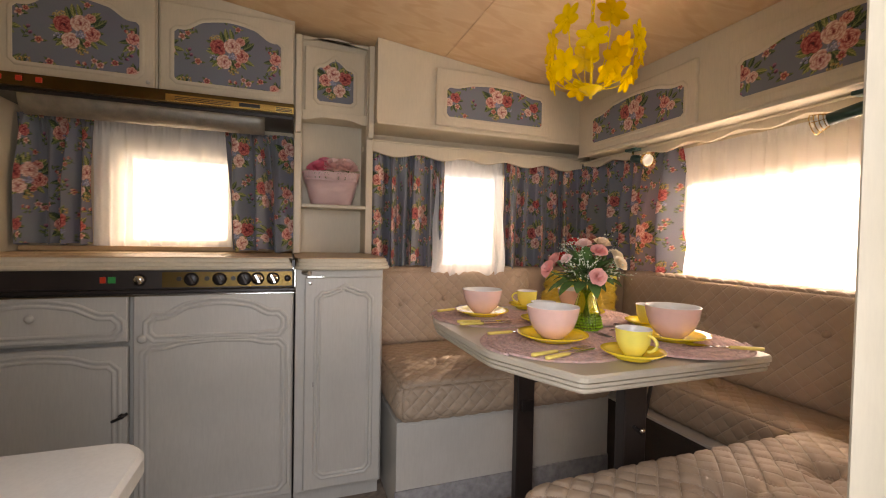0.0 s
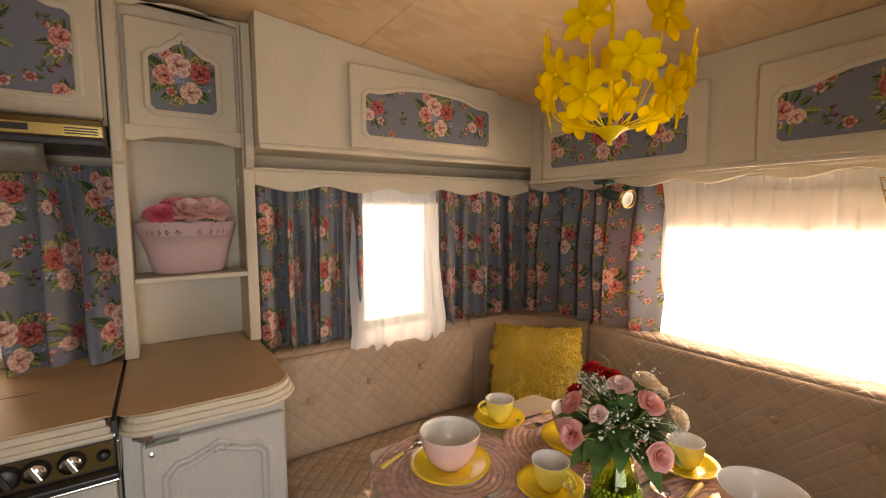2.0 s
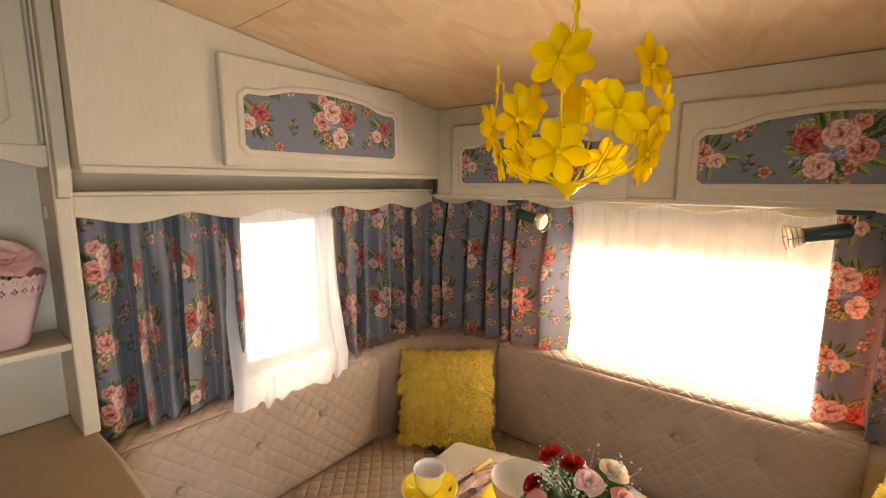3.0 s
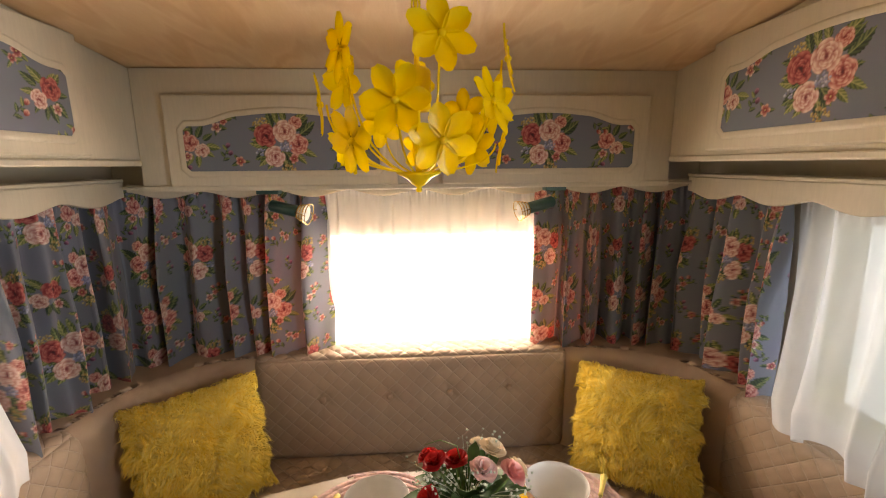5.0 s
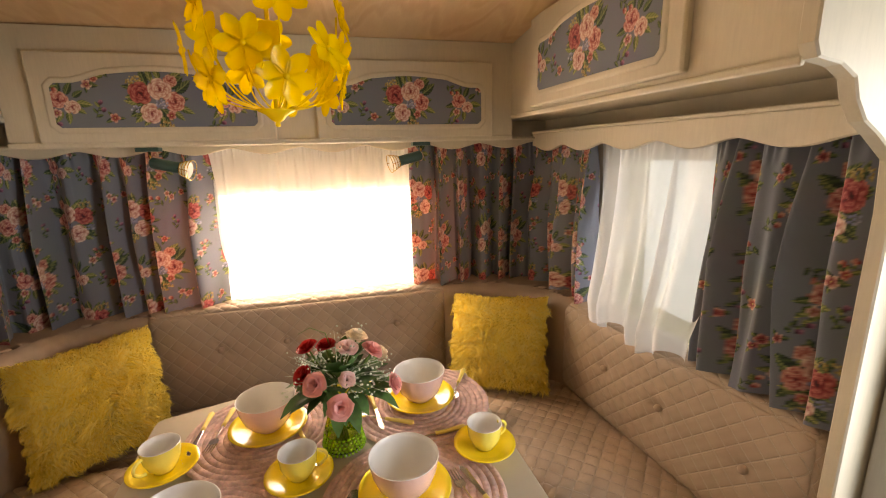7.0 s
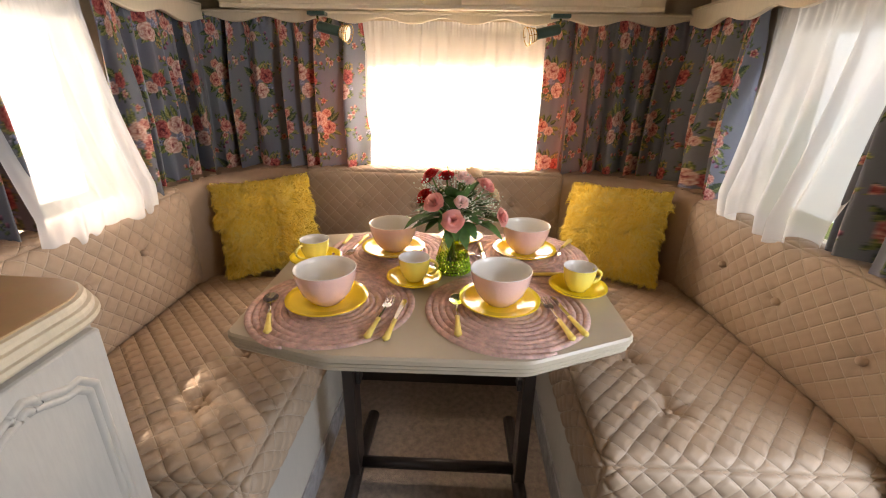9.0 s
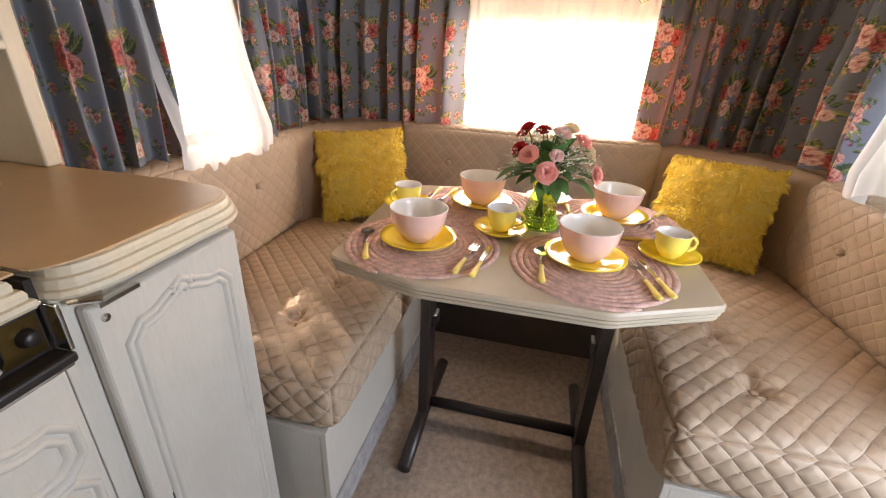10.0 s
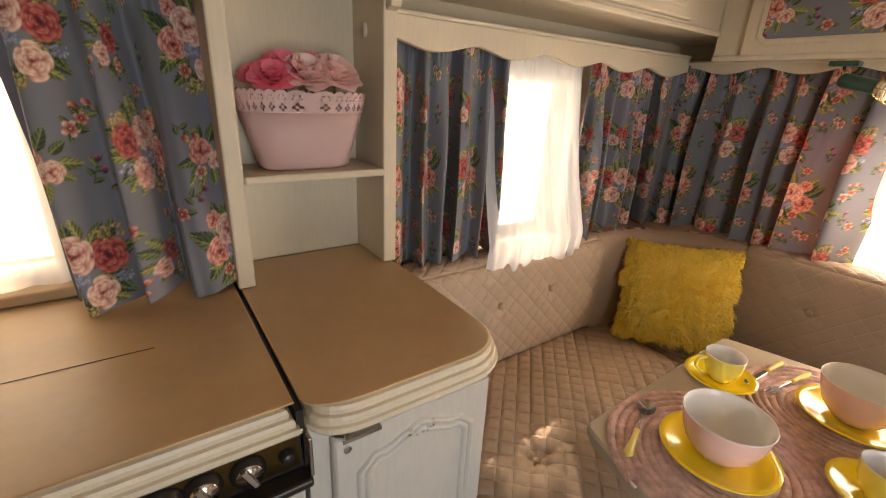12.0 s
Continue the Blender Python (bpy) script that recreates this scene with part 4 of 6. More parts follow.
# ---- curtains ----
def hanging(name, material, label, category, group, path, z0, z1, amp, waves, seed, tilt=0.0, uv0=(0, 0), lift=0.0, step=0.0016, kick=0.0, lean=0.8, rise=0.0025, printed=False, sharp=0.70, narrow=0.0):
    """Cloth gathered along a path on plan: uneven folds that deepen downwards from a finely ruched head."""
    rnd = random.Random(seed)
    P = np.array(path, float)
    seg = np.linalg.norm(np.diff(P, axis=0), axis=1)
    at = np.concatenate(([0], np.cumsum(seg)))
    L = at[-1]
    ns, nz = max(30, int(L / step)), max(30, int((z1 - z0) / rise))
    d = np.linspace(0, L, ns + 1)

    def place(q):
        inner = np.stack([np.interp(q, at, P[:, k]) for k in range(2)], axis=-1)
        before, after = np.minimum(q, 0)[:, None], np.maximum(q - L, 0)[:, None]
        return inner + before * (P[1] - P[0]) / seg[0] + after * (P[-1] - P[-2]) / seg[-1]

    centre = sum(place(d + e) for e in (-0.04, -0.02, 0.0, 0.02, 0.04)) / 5
    tang = np.gradient(centre, axis=0)
    tang /= np.linalg.norm(tang, axis=1, keepdims=True) + 1e-12
    nrm = np.stack((tang[:, 1], -tang[:, 0]), axis=-1)
    ph = [rnd.uniform(0, 6.28) for _ in range(10)]
    w = (2 * math.pi * waves * d / L)[:, None]
    v = np.linspace(0, 1, nz + 1)[None, :]
    drop = 1 - v
    slow = w / max(waves, 1)
    phase = w + 0.95 * np.sin(0.37 * w + ph[0]) + 0.45 * np.sin(0.83 * w + ph[1]) + lean * drop * np.sin(0.23 * w + ph[2]) + 0.25 * np.sin(4 * drop + ph[6] + w * 0.5)
    size = 0.72 + 0.36 * np.sin(0.53 * w + ph[3]) + 0.12 * np.sin(3.1 * drop + ph[7] + 0.4 * w)
    deep = amp * size * (0.30 + 0.70 * np.minimum(1, drop * 1.9) ** 0.8)
    hill = np.sqrt(np.sin(0.5 * phase) ** 2 + 0.012) ** (2 * sharp)
    o = deep * (2.0 * hill - 1.15) + 0.10 * deep * np.sin(2.1 * w + ph[4] + 2 * drop)
    o = o + amp * 0.05 * np.sin(9.0 * drop + 0.9 * w + ph[8]) * np.minimum(1, drop * 3)
    head = np.clip((v - 0.86) / 0.14, 0, 1)
    o = o + 0.0048 * np.sin(w * 4.3 + ph[5] + np.sin(w * 1.7)) * head
    along = 0.40 * deep * np.cos(phase) + tilt * drop ** 1.3 + narrow * (1 - d[:, None] / L) * drop ** 1.2
    out = o + kick * np.minimum(1.0, drop * 1.12) ** 1.6
    z = z0 + (z1 - z0) * v + lift * drop * (0.5 + 0.5 * np.sin(slow * 1.9 + ph[9])) - 0.004 * drop * np.sin(phase)
    X = centre[:, None, 0] + nrm[:, None, 0] * out + tang[:, None, 0] * along
    Y = centre[:, None, 1] + nrm[:, None, 1] * out + tang[:, None, 1] * along
    Q = np.stack((X, Y, np.broadcast_to(z, X.shape)), axis=-1)
    mid = Q[:, int(nz * 0.45), :2]
    arc = np.concatenate(([0], np.cumsum(np.linalg.norm(np.diff(mid, axis=0), axis=1))))
    U = np.broadcast_to(uv0[0] + arc[:, None], X.shape)
    V = np.broadcast_to(uv0[1] + (z1 - z0) * v, X.shape)
    ob = cloth_grid(name, Q, material, None, "", np.stack((U, V), axis=-1), print_at(U, V, GROUND) if printed else None)
    return tagged(ob, label, category, group)


VOILE = "sheer white voile curtain over a sunlit window"
# side curtains, paths run so that folds face the room
COTTON = (("the side bench", [(0.262, 2.205), (0.64, 2.205)], 0.872, 1.450, 0.058, 5.6, 3, (0.02, 0.03), 0.010),
          ("the bench corner", [(0.985, 2.205), (1.34, 2.205), (1.47, 2.16), (1.525, 2.02), (1.525, 1.585)], 0.864, 1.452, 0.058, 12.0, 5, (0.20, 0.10), 0.010),
          ("the bench corner", [(1.525, 0.862), (1.525, 0.47), (1.46, 0.33), (1.32, 0.305), (1.09, 0.305)], 0.864, 1.452, 0.058, 10.5, 8, (0.05, 0.08), 0.010),
          ("the doorway", [(0.665, 0.302), (0.330, 0.302)], 0.874, 1.450, 0.058, 4.8, 11, (0.12, 0.02), 0.015))
for where, path, z0, z1, amp, waves, seed, uv0, lift in COTTON:
    hanging("curtain", FLORAL, "grey-blue rose-printed cotton curtain hanging in folds by " + where, "curtain", "floral curtains", path, z0, z1, amp, waves, seed, uv0=uv0, lift=lift, printed=True)
hanging("curtain", FLORAL, "grey-blue rose-printed curtain at the kitchen window", "curtain", "floral curtains", [(-1.095, 2.208), (-0.845, 2.208)], 0.968, 1.47, 0.042, 3.6, 14, uv0=(0.2, 0.02), printed=True)
hanging("curtain", FLORAL, "grey-blue rose-printed curtain at the kitchen window", "curtain", "floral curtains", [(-0.385, 2.208), (-0.100, 2.208)], 0.946, 1.47, 0.046, 3.0, 17, uv0=(0.0, 0.02), printed=True, step=0.0013, rise=0.0018, kick=0.075, tilt=0.030, lift=0.008)
SHEERS = ((VOILE, [(0.598, 2.250), (1.000, 2.250)], 0.835, 1.440, 0.011, 6.0, 21, dict(tilt=-0.050, lift=0.02, kick=0.132)),
          ("sheer white voile across the wide end window", [(1.570, 1.66), (1.570, 0.79)], 0.86, 1.445, 0.011, 17.0, 23, {}),
          (VOILE, [(1.135, 0.268), (0.630, 0.268)], 0.855, 1.440, 0.024, 5.0, 26, dict(lift=0.04, kick=0.100, lean=1.6, tilt=0.0, narrow=0.125)),
          ("sheer white voile over the kitchen window", [(-0.875, 2.256), (-0.355, 2.256)], 0.955, 1.475, 0.010, 9.0, 29, {}))
for label, path, z0, z1, amp, waves, seed, more in SHEERS:
    hanging("sheer_curtain", SHEER, label, "curtain", "sheer curtains", path, z0, z1, amp, waves, seed, step=0.004, rise=0.012, sharp=0.9, **more)


# ---- kitchen ----
FR = 1.742
CT = 0.94
# worktops
def worktop(label, outline, top):
    w = thing("worktop", label, "worktop", "worktops")
    part("slab", profiled(outline, [(-0.010, CT - 0.046), (0.007, CT - 0.042), (0.010, CT - 0.037), (0.009, CT - 0.031), (0.0045, CT - 0.0295), (0.005, CT - 0.023), (0.003, CT - 0.018), (-0.002, CT - 0.0165), (-0.0015, CT - 0.010), (-0.0035, CT - 0.005), (-0.009, CT - 0.0035), (-0.009, CT - 0.001)], cap=False), PAINT, w, "cream painted moulded edge")
    part("surface", profiled(top, [(-0.0085, CT - 0.003), (-0.0085, CT - 0.0005), (-0.011, CT)]), WORKTOP, w, "brown satin laminate top")
    return w


worktop("brown laminate worktop with cream moulded edge over the cooker", [(-1.10, 1.735), (-0.1055, 1.735), (-0.1055, YL - 0.004), (-1.10, YL - 0.004)], [(-1.10, 1.735), (-0.0895, 1.735), (-0.0895, YL - 0.004), (-1.10, YL - 0.004)])
cor = []
for k in range(10):
    a = radians(-90 + 90 * k / 9)
    cor.append((0.165 + 0.090 * math.cos(a), 1.792 + 0.090 * math.sin(a)))
lead = [(-0.080, 1.745), (-0.078, 1.733), (-0.072, 1.722), (-0.062, 1.713), (-0.048, 1.707), (-0.030, 1.703), (-0.01, 1.702)]
lead_top = [(-0.0985, 1.745), (-0.095, 1.733), (-0.086, 1.722), (-0.072, 1.713), (-0.054, 1.707), (-0.032, 1.703), (-0.01, 1.702)]
far_edge = [(0.258, 2.00), (0.246, YL - 0.004)]
worktop("brown laminate worktop with rounded cream edge on the tall cabinet", lead + cor + far_edge + [(-0.080, YL - 0.004)], lead_top + cor + far_edge + [(-0.0985, YL - 0.004)])
sill = thing("window_sill_board", "narrow wooden ledge behind the worktop", "ledge")
part("board", boxes((-1.10, -0.10, 2.225, YL - 0.002, CT + 0.001, CT + 0.022), bevel=0.004), WORKTOP, sill)
tagged(part("joint_strip", boxes((-0.0985, -0.0895, 1.735, YL - 0.01, CT - 0.04, CT - 0.010)), BLACK), "dark gap strip between the two worktops", "trim", kind="structure")
strip = thing("worktop_seam_strip", "thin dark joint strip along the worktop", "trim", kind="structure")
part("strip", boxes((-1.095, -0.24, 1.970, 1.9715, CT + 0.0002, CT + 0.0008)), BLACK, strip)


def carcass(name, label, x0, x1, z1, front=0.028):
    c = thing(name, label, "cabinet", "kitchen base cabinets")
    part("body", boxes((x0, x1, FR + front, YL - 0.004, 0.075, z1), bevel=0.002), PAINT_GREY, c)
    part("plinth", boxes((x0, x1, FR + 0.055, YL - 0.01, 0.0, 0.074)), PAINT_GREY, c)
    return c


def knob(parent, p, r=0.012, material=None, name="knob"):
    m = Matrix.Translation(p) @ Matrix.Rotation(radians(90), 4, "X")
    part(name, lathe(bmesh.new(), [(r * 0.45, 0.0), (r * 0.45, 0.008), (r * 0.95, 0.012), (r, 0.017), (r * 0.75, 0.021), (r * 0.3, 0.0225), (0, 0.0226)], 20, m), material or PAINT_GREY, parent, smooth=True)


def routed(parent, m, outline, grow=(0.0, 0.012)):
    for g in grow:
        part("moulding", profiled(outline, [(g + 0.013, 0.0172), (g + 0.011, 0.0225), (g + 0.007, 0.0240), (g + 0.003, 0.0215), (g, 0.0172)], m, cap=False, back=False), PAINT_GREY, parent, smooth=True)


def kdoor(parent, name, x0, x1, z0, z1, outline, grow=(0.0, 0.016)):
    m = on_left(x0, z0, FR)
    w, h = x1 - x0, z1 - z0
    d = part(name, profiled(rect(0, w, 0, h, 0.005, 3), [(-0.002, 0), (0, 0.002), (0, 0.012), (-0.002, 0.016), (-0.0045, 0.018)], m), PAINT_GREY, parent)
    for o in outline:
        routed(d, m, o, grow)
    return d


unit = carcass("base_cabinet", "white-painted base cabinet with drawer and arched mouldings", -1.10, -0.588, 0.83)
d = kdoor(unit, "drawer_front", -1.085, -0.590, 0.668, 0.820, [cathedral(0.035, 0.460, 0.035, 0.115, 0.045)])
knob(d, (-0.832, FR - 0.018, 0.755))
d = kdoor(unit, "door", -1.085, -0.590, 0.085, 0.655, [cathedral(0.045, 0.450, 0.045, 0.530, 0.03)])
bm = lathe(bmesh.new(), [(0.009, 0), (0.009, 0.006), (0.005, 0.007), (0.005, 0.014)], 12, Matrix.Translation((-0.606, FR - 0.018, 0.433)) @ Matrix.Rotation(radians(90), 4, "X"))
tube(bm, [(-0.628, FR - 0.034, 0.423), (-0.606, FR - 0.036, 0.433), (-0.586, FR - 0.034, 0.445)], 0.005, 8)
part("latch", bm, BLACK, d, "dark metal turn latch", smooth=True)
unit = carcass("base_cabinet", "white-painted cabinet front below the cooker panel with arched moulding", -0.584, -0.092, 0.83)
d = kdoor(unit, "door", -0.577, -0.096, 0.088, 0.825, [cathedral(0.055, 0.440, 0.600, 0.690, 0.045), cathedral(0.045, 0.440, 0.045, 0.565, 0.02)])
knob(d, (-0.548, FR - 0.018, 0.68), 0.014)
unit = carcass("tall_cabinet", "white-painted corner cabinet with arched door moulding", -0.086, 0.232, 0.898, 0.002)
d = kdoor(unit, "door", -0.055, 0.226, 0.088, 0.868, [cathedral(0.058, 0.224, 0.060, 0.730, 0.024)], (0.0, 0.013))
part("keyhole", boxes((-0.024, -0.020, FR - 0.0192, FR - 0.017, 0.470, 0.487)), BLACK, d, "small dark keyhole")
bm = bmesh.new()
cyl(bm, (-0.062, FR - 0.006, 0.885), (-0.040, FR - 0.030, 0.885), 0.008, 0.010)
box(bm, -0.046, 0.012, FR - 0.031, FR - 0.019, 0.868, 0.874)
part("catch", bm, STEEL, d, "small metal door catch", smooth=False)
part("catch_plate", lathe(bmesh.new(), [(0.006, 0), (0.006, 0.003), (0.0, 0.004)], 14, Matrix.Translation((-0.036, FR - 0.018, 0.846)) @ Matrix.Rotation(radians(90), 4, "X")), STEEL, d)

cook = thing("cooker", "bronze cooker control panel with a row of knobs under the worktop", "cooker")
part("panel", boxes((-1.095, -0.094, FR - 0.004, FR + 0.02, 0.832, 0.897), bevel=0.002), DARK, cook, "dark brown control panel")
part("gold_plate", boxes((-0.500, -0.098, FR - 0.0052, FR - 0.0035, 0.840, 0.890)), BRASS, cook, "worn bronze plate")
part("lower_rail", boxes((-1.095, -0.088, FR - 0.034, FR - 0.004, 0.822, 0.836), bevel=0.004), BLACK, cook, "black grip rail")
part("steel_lip", boxes((-1.095, -0.090, FR - 0.026, FR - 0.006, 0.814, 0.820), bevel=0.002), STEEL, cook, "thin steel lip")
part("chrome_strip", boxes((-0.62, -0.092, FR - 0.014, FR - 0.004, 0.897, 0.906), bevel=0.002), CHROME, cook, "shiny chrome strip")
part("end_bracket", boxes((-0.092, -0.086, FR - 0.030, FR - 0.002, 0.836, 0.900), bevel=0.002), STEEL, cook, "steel end bracket")
for x, r, mt in ((-0.562, 0.017, STEEL), (-0.415, 0.020, BLACK), (-0.331, 0.020, BLACK), (-0.254, 0.021, BLACK), (-0.212, 0.0195, STEEL), (-0.162, 0.0195, STEEL), (-0.114, 0.010, BLACK)):
    turn = Matrix.Translation((x, FR - 0.005, 0.866)) @ Matrix.Rotation(radians(90), 4, "X")
    k = part("dial", lathe(bmesh.new(), [(r * 1.12, 0), (r * 1.12, 0.003), (r, 0.005), (r * 0.94, 0.010), (r * 0.82, 0.012), (0, 0.012)], 26, turn), BLACK, cook, "black dial", smooth=True)
    if mt is STEEL:
        part("dial_face", lathe(bmesh.new(), [(r * 0.86, 0.0115), (r * 0.84, 0.0135), (0, 0.0138)], 26, turn), STEEL, k, "brushed steel face", smooth=True)
    if r > 0.012:
        part("grip", profiled(rect(-0.0045, 0.0045, -r * 0.86, r * 0.86, 0.002, 2), [(0, 0.012), (0, 0.0165), (-0.0015, 0.018)], turn @ Matrix.Rotation(radians(25), 4, "Z")), STEEL if mt is STEEL else DARK, k)
    for q in range(5):
        a = radians(30 + 30 * q)
        part("tick", boxes((x + 1.35 * r * math.cos(a) - 0.0008, x + 1.35 * r * math.cos(a) + 0.0008, FR - 0.0058, FR - 0.0050, 0.866 + 1.2 * r * math.sin(a) - 0.0006, 0.866 + 1.2 * r * math.sin(a) + 0.0006)), BLACK, k)
for x in (-0.451, -0.369, -0.289):
    part("socket", lathe(bmesh.new(), [(0.008, 0), (0.008, 0.003), (0, 0.003)], 14, Matrix.Translation((x, FR - 0.005, 0.868)) @ Matrix.Rotation(radians(90), 4, "X")), BLACK, cook)
part("switch", boxes((-0.646, -0.626, FR - 0.010, FR - 0.004, 0.856, 0.876), bevel=0.001), GREENSW, cook, "green rocker switch")
part("switch", boxes((-0.668, -0.652, FR - 0.008, FR - 0.004, 0.856, 0.876), bevel=0.001), REDSW, cook, "red indicator switch")

# upper cabinets and hood
UF = 2.10
for x0, x1, off in ((-1.10, -0.604, 0.318), (-0.600, -0.095, 0.314)):
    u = thing("wall_cabinet", "cream kitchen wall cabinet with rose fabric door panel", "cabinet", "kitchen wall cabinets")
    part("body", sloped_box(x0, x1, UF, YL - 0.002, 1.562), PAINT, u)
    w = x1 - x0 - 0.012
    d = panel_door(u, on_left(x0 + 0.006, 1.575, UF), w, 0.352, cathedral(0.050, w - 0.050, 0.050, 0.305, 0.055), (off, 0.268))
    if x0 < -0.8:
        knob(d, (x1 - 0.025, UF - 0.018, 1.598), 0.007)
hood = thing("cooker_hood", "bronze cooker hood with frosted visor and red switches", "cooker hood")
part("front", boxes((-1.098, -0.097, 1.985, 2.02, 1.512, 1.556), bevel=0.003), BRASS, hood, "bronze front strip")
part("body", boxes((-1.098, -0.097, 2.021, YL - 0.004, 1.500, 1.556), bevel=0.003), BLACK, hood, "dark hood body")
part("trim", boxes((-0.55, -0.097, 1.980, 1.986, 1.514, 1.540), bevel=0.001), GOLD, hood, "gold vent strip")
for k in range(3):
    part("vent_slot", boxes((-0.165, -0.105, 1.9785, 1.9805, 1.519 + 0.006 * k, 1.522 + 0.006 * k)), BLACK, hood)
    part("vent_slot", boxes((-0.52, -0.33, 1.9785, 1.9805, 1.519 + 0.006 * k, 1.5205 + 0.006 * k)), BLACK, hood)
part("badge", boxes((-0.300, -0.225, 1.9780, 1.9802, 1.521, 1.535)), BLACK, hood, "small dark badge")
for k, mt in enumerate((REDSW, REDSW, REDSW)):
    part("switch", boxes((-1.045 + 0.055 * k, -1.027 + 0.055 * k, 1.979, 1.986, 1.527, 1.545), bevel=0.002), mt, hood)
bm = bmesh.new()
rows = []
for x in (-1.01, -0.99, -0.23, -0.21):
    rows.append([bm.verts.new((x, 2.03 + 0.055 * (1 - math.cos(radians(90 * k / 8))), 1.500 - 0.062 * math.sin(radians(90 * k / 8)))) for k in range(9)])
for a, b in zip(rows, rows[1:]):
    for k in range(8):
        bm.faces.new((a[k], a[k + 1], b[k + 1], b[k]))
bmesh.ops.solidify(bm, geom=bm.faces[:], thickness=0.004)
part("visor", bm, ALU, hood, "frosted grey visor", smooth=True)

# shelf unit on the worktop
PF = 2.118
rack = thing("shelf_unit", "cream shelf unit with small rose-panel door and waved rails", "shelf")
for x0, x1 in ((-0.094, -0.062), (0.222, 0.254)):
    part("post", boxes((x0, x1, PF, YL - 0.004, CT + 0.001, ceiling_z(0.25) - 0.006), bevel=0.004), PAINT, rack)
    br = [(PF - 0.032, 1.50), (PF - 0.022, 1.475), (PF, 1.470), (PF, ceiling_z(0.25) - 0.02), (PF - 0.036, ceiling_z(0.25) - 0.02), (PF - 0.040, 1.80), (PF - 0.036, 1.53)]
    m = Matrix(((0, 0, 1, x0 + 0.004), (1, 0, 0, 0), (0, 1, 0, 0), (0, 0, 0, 1)))
    part("bracket", profiled(br, [(-0.002, 0), (0, 0.002), (0, x1 - x0 - 0.010), (-0.002, x1 - x0 - 0.008)], m), PAINT, rack)
part("back_board", boxes((-0.062, 0.222, YL - 0.012, YL - 0.005, CT + 0.001, 1.95)), PAINT, rack, "cream back board")
part("shelf", boxes((-0.062, 0.222, PF - 0.004, YL - 0.012, 1.146, 1.162), bevel=0.004), PAINT, rack)
part("cupboard_floor", boxes((-0.062, 0.222, PF + 0.022, YL - 0.012, 1.556, 1.570)), PAINT, rack)
part("cupboard_back", boxes((-0.062, 0.222, PF + 0.024, PF + 0.028, 1.570, ceiling_z(0.25) - 0.008)), PAINT, rack)
lowrail = [(-0.062, 1.578), (-0.062, 1.535)] + [(-0.062 + 0.284 * s / 24, 1.532 + 0.017 * math.sin(math.pi * s / 24) ** 2 + 0.006 * math.sin(2 * math.pi * s / 24) ** 2) for s in range(1, 24)] + [(0.222, 1.535), (0.222, 1.578)]
part("waved_rail", profiled(lowrail, [(-0.001, 0), (0, 0.001), (0, 0.014), (-0.002, 0.016)], on_left(0, 0, PF + 0.016)), PAINT, rack)
toprail = [(-0.062, ceiling_z(0.25) - 0.008), (-0.062, 1.880)] + [(-0.062 + 0.284 * s / 24, 1.882 + 0.022 * math.sin(math.pi * s / 24) ** 2) for s in range(1, 24)] + [(0.222, 1.880), (0.222, ceiling_z(0.25) - 0.008)]
part("waved_rail", profiled(toprail, [(-0.001, 0), (0, 0.001), (0, 0.014), (-0.002, 0.016)], on_left(0, 0, PF + 0.012)), PAINT, rack)
panel_door(rack, on_left(-0.052, 1.570, PF + 0.020), 0.266, 0.290, cathedral(0.052, 0.212, 0.052, 0.245, 0.045, inset=0.2), (0.105, 0.095))

# basket with artificial flowers
bas = thing("flower_basket", "pale pink plastic basket with pierced lace rim", "basket")
def oval(w, d, r, n=48):
    out = []
    for k in range(n):
        a = 2 * math.pi * k / n
        c, s = math.cos(a), math.sin(a)
        out.append((w * math.copysign(abs(c) ** r, c), d * math.copysign(abs(s) ** r, s)))
    return out


BX, BY, BZ = 0.074, 2.193, 1.1625
bm = bmesh.new()
rings = []
for w, d, z in ((0.082, 0.041, 0.0), (0.091, 0.047, 0.005), (0.107, 0.056, 0.062), (0.123, 0.064, 0.116)):
    rings.append([bm.verts.new((BX + x, BY + y, BZ + z)) for x, y in oval(w, d, 0.62)])
bm.faces.new(rings[0][::-1])
for a, b in zip(rings, rings[1:]):
    for i in range(48):
        bm.faces.new((a[i], a[(i + 1) % 48], b[(i + 1) % 48], b[i]))
bmesh.ops.solidify(bm, geom=bm.faces[:], thickness=0.0025)
part("tub", bm, PINKPLASTIC, bas, smooth=True)
# pierced rim: rows of small four-petalled holes under a scalloped edge
bm = bmesh.new()
N, R = 360, 14
lace = []
for q in range(R + 1):
    h = q / R
    ring = oval(0.123 + 0.008 * h, 0.064 + 0.004 * h, 0.62, N)
    lace.append([bm.verts.new((BX + x, BY + y, BZ + 0.112 + 0.036 * h + (0.005 * h ** 6) * abs(math.sin(math.pi * k / 10)))) for k, (x, y) in enumerate(ring)])
for q in range(R):
    for i in range(N):
        u, v, w = i % 10 - 4.5, q - 3.5, (i + 5) % 5
        hole = (abs(u) < 1 and 1 < abs(v) < 3) or (abs(v) < 1 and 1 < abs(u) < 3) or (q == 9 and w == 2) or (q == 11 and i % 10 in (3, 6))
        if not hole:
            j = (i + 1) % N
            bm.faces.new((lace[q][i], lace[q][j], lace[q + 1][j], lace[q + 1][i]))
bmesh.ops.solidify(bm, geom=bm.faces[:], thickness=0.0015)
part("lace_rim", bm, PINKPLASTIC, bas, "pierced lace edge")


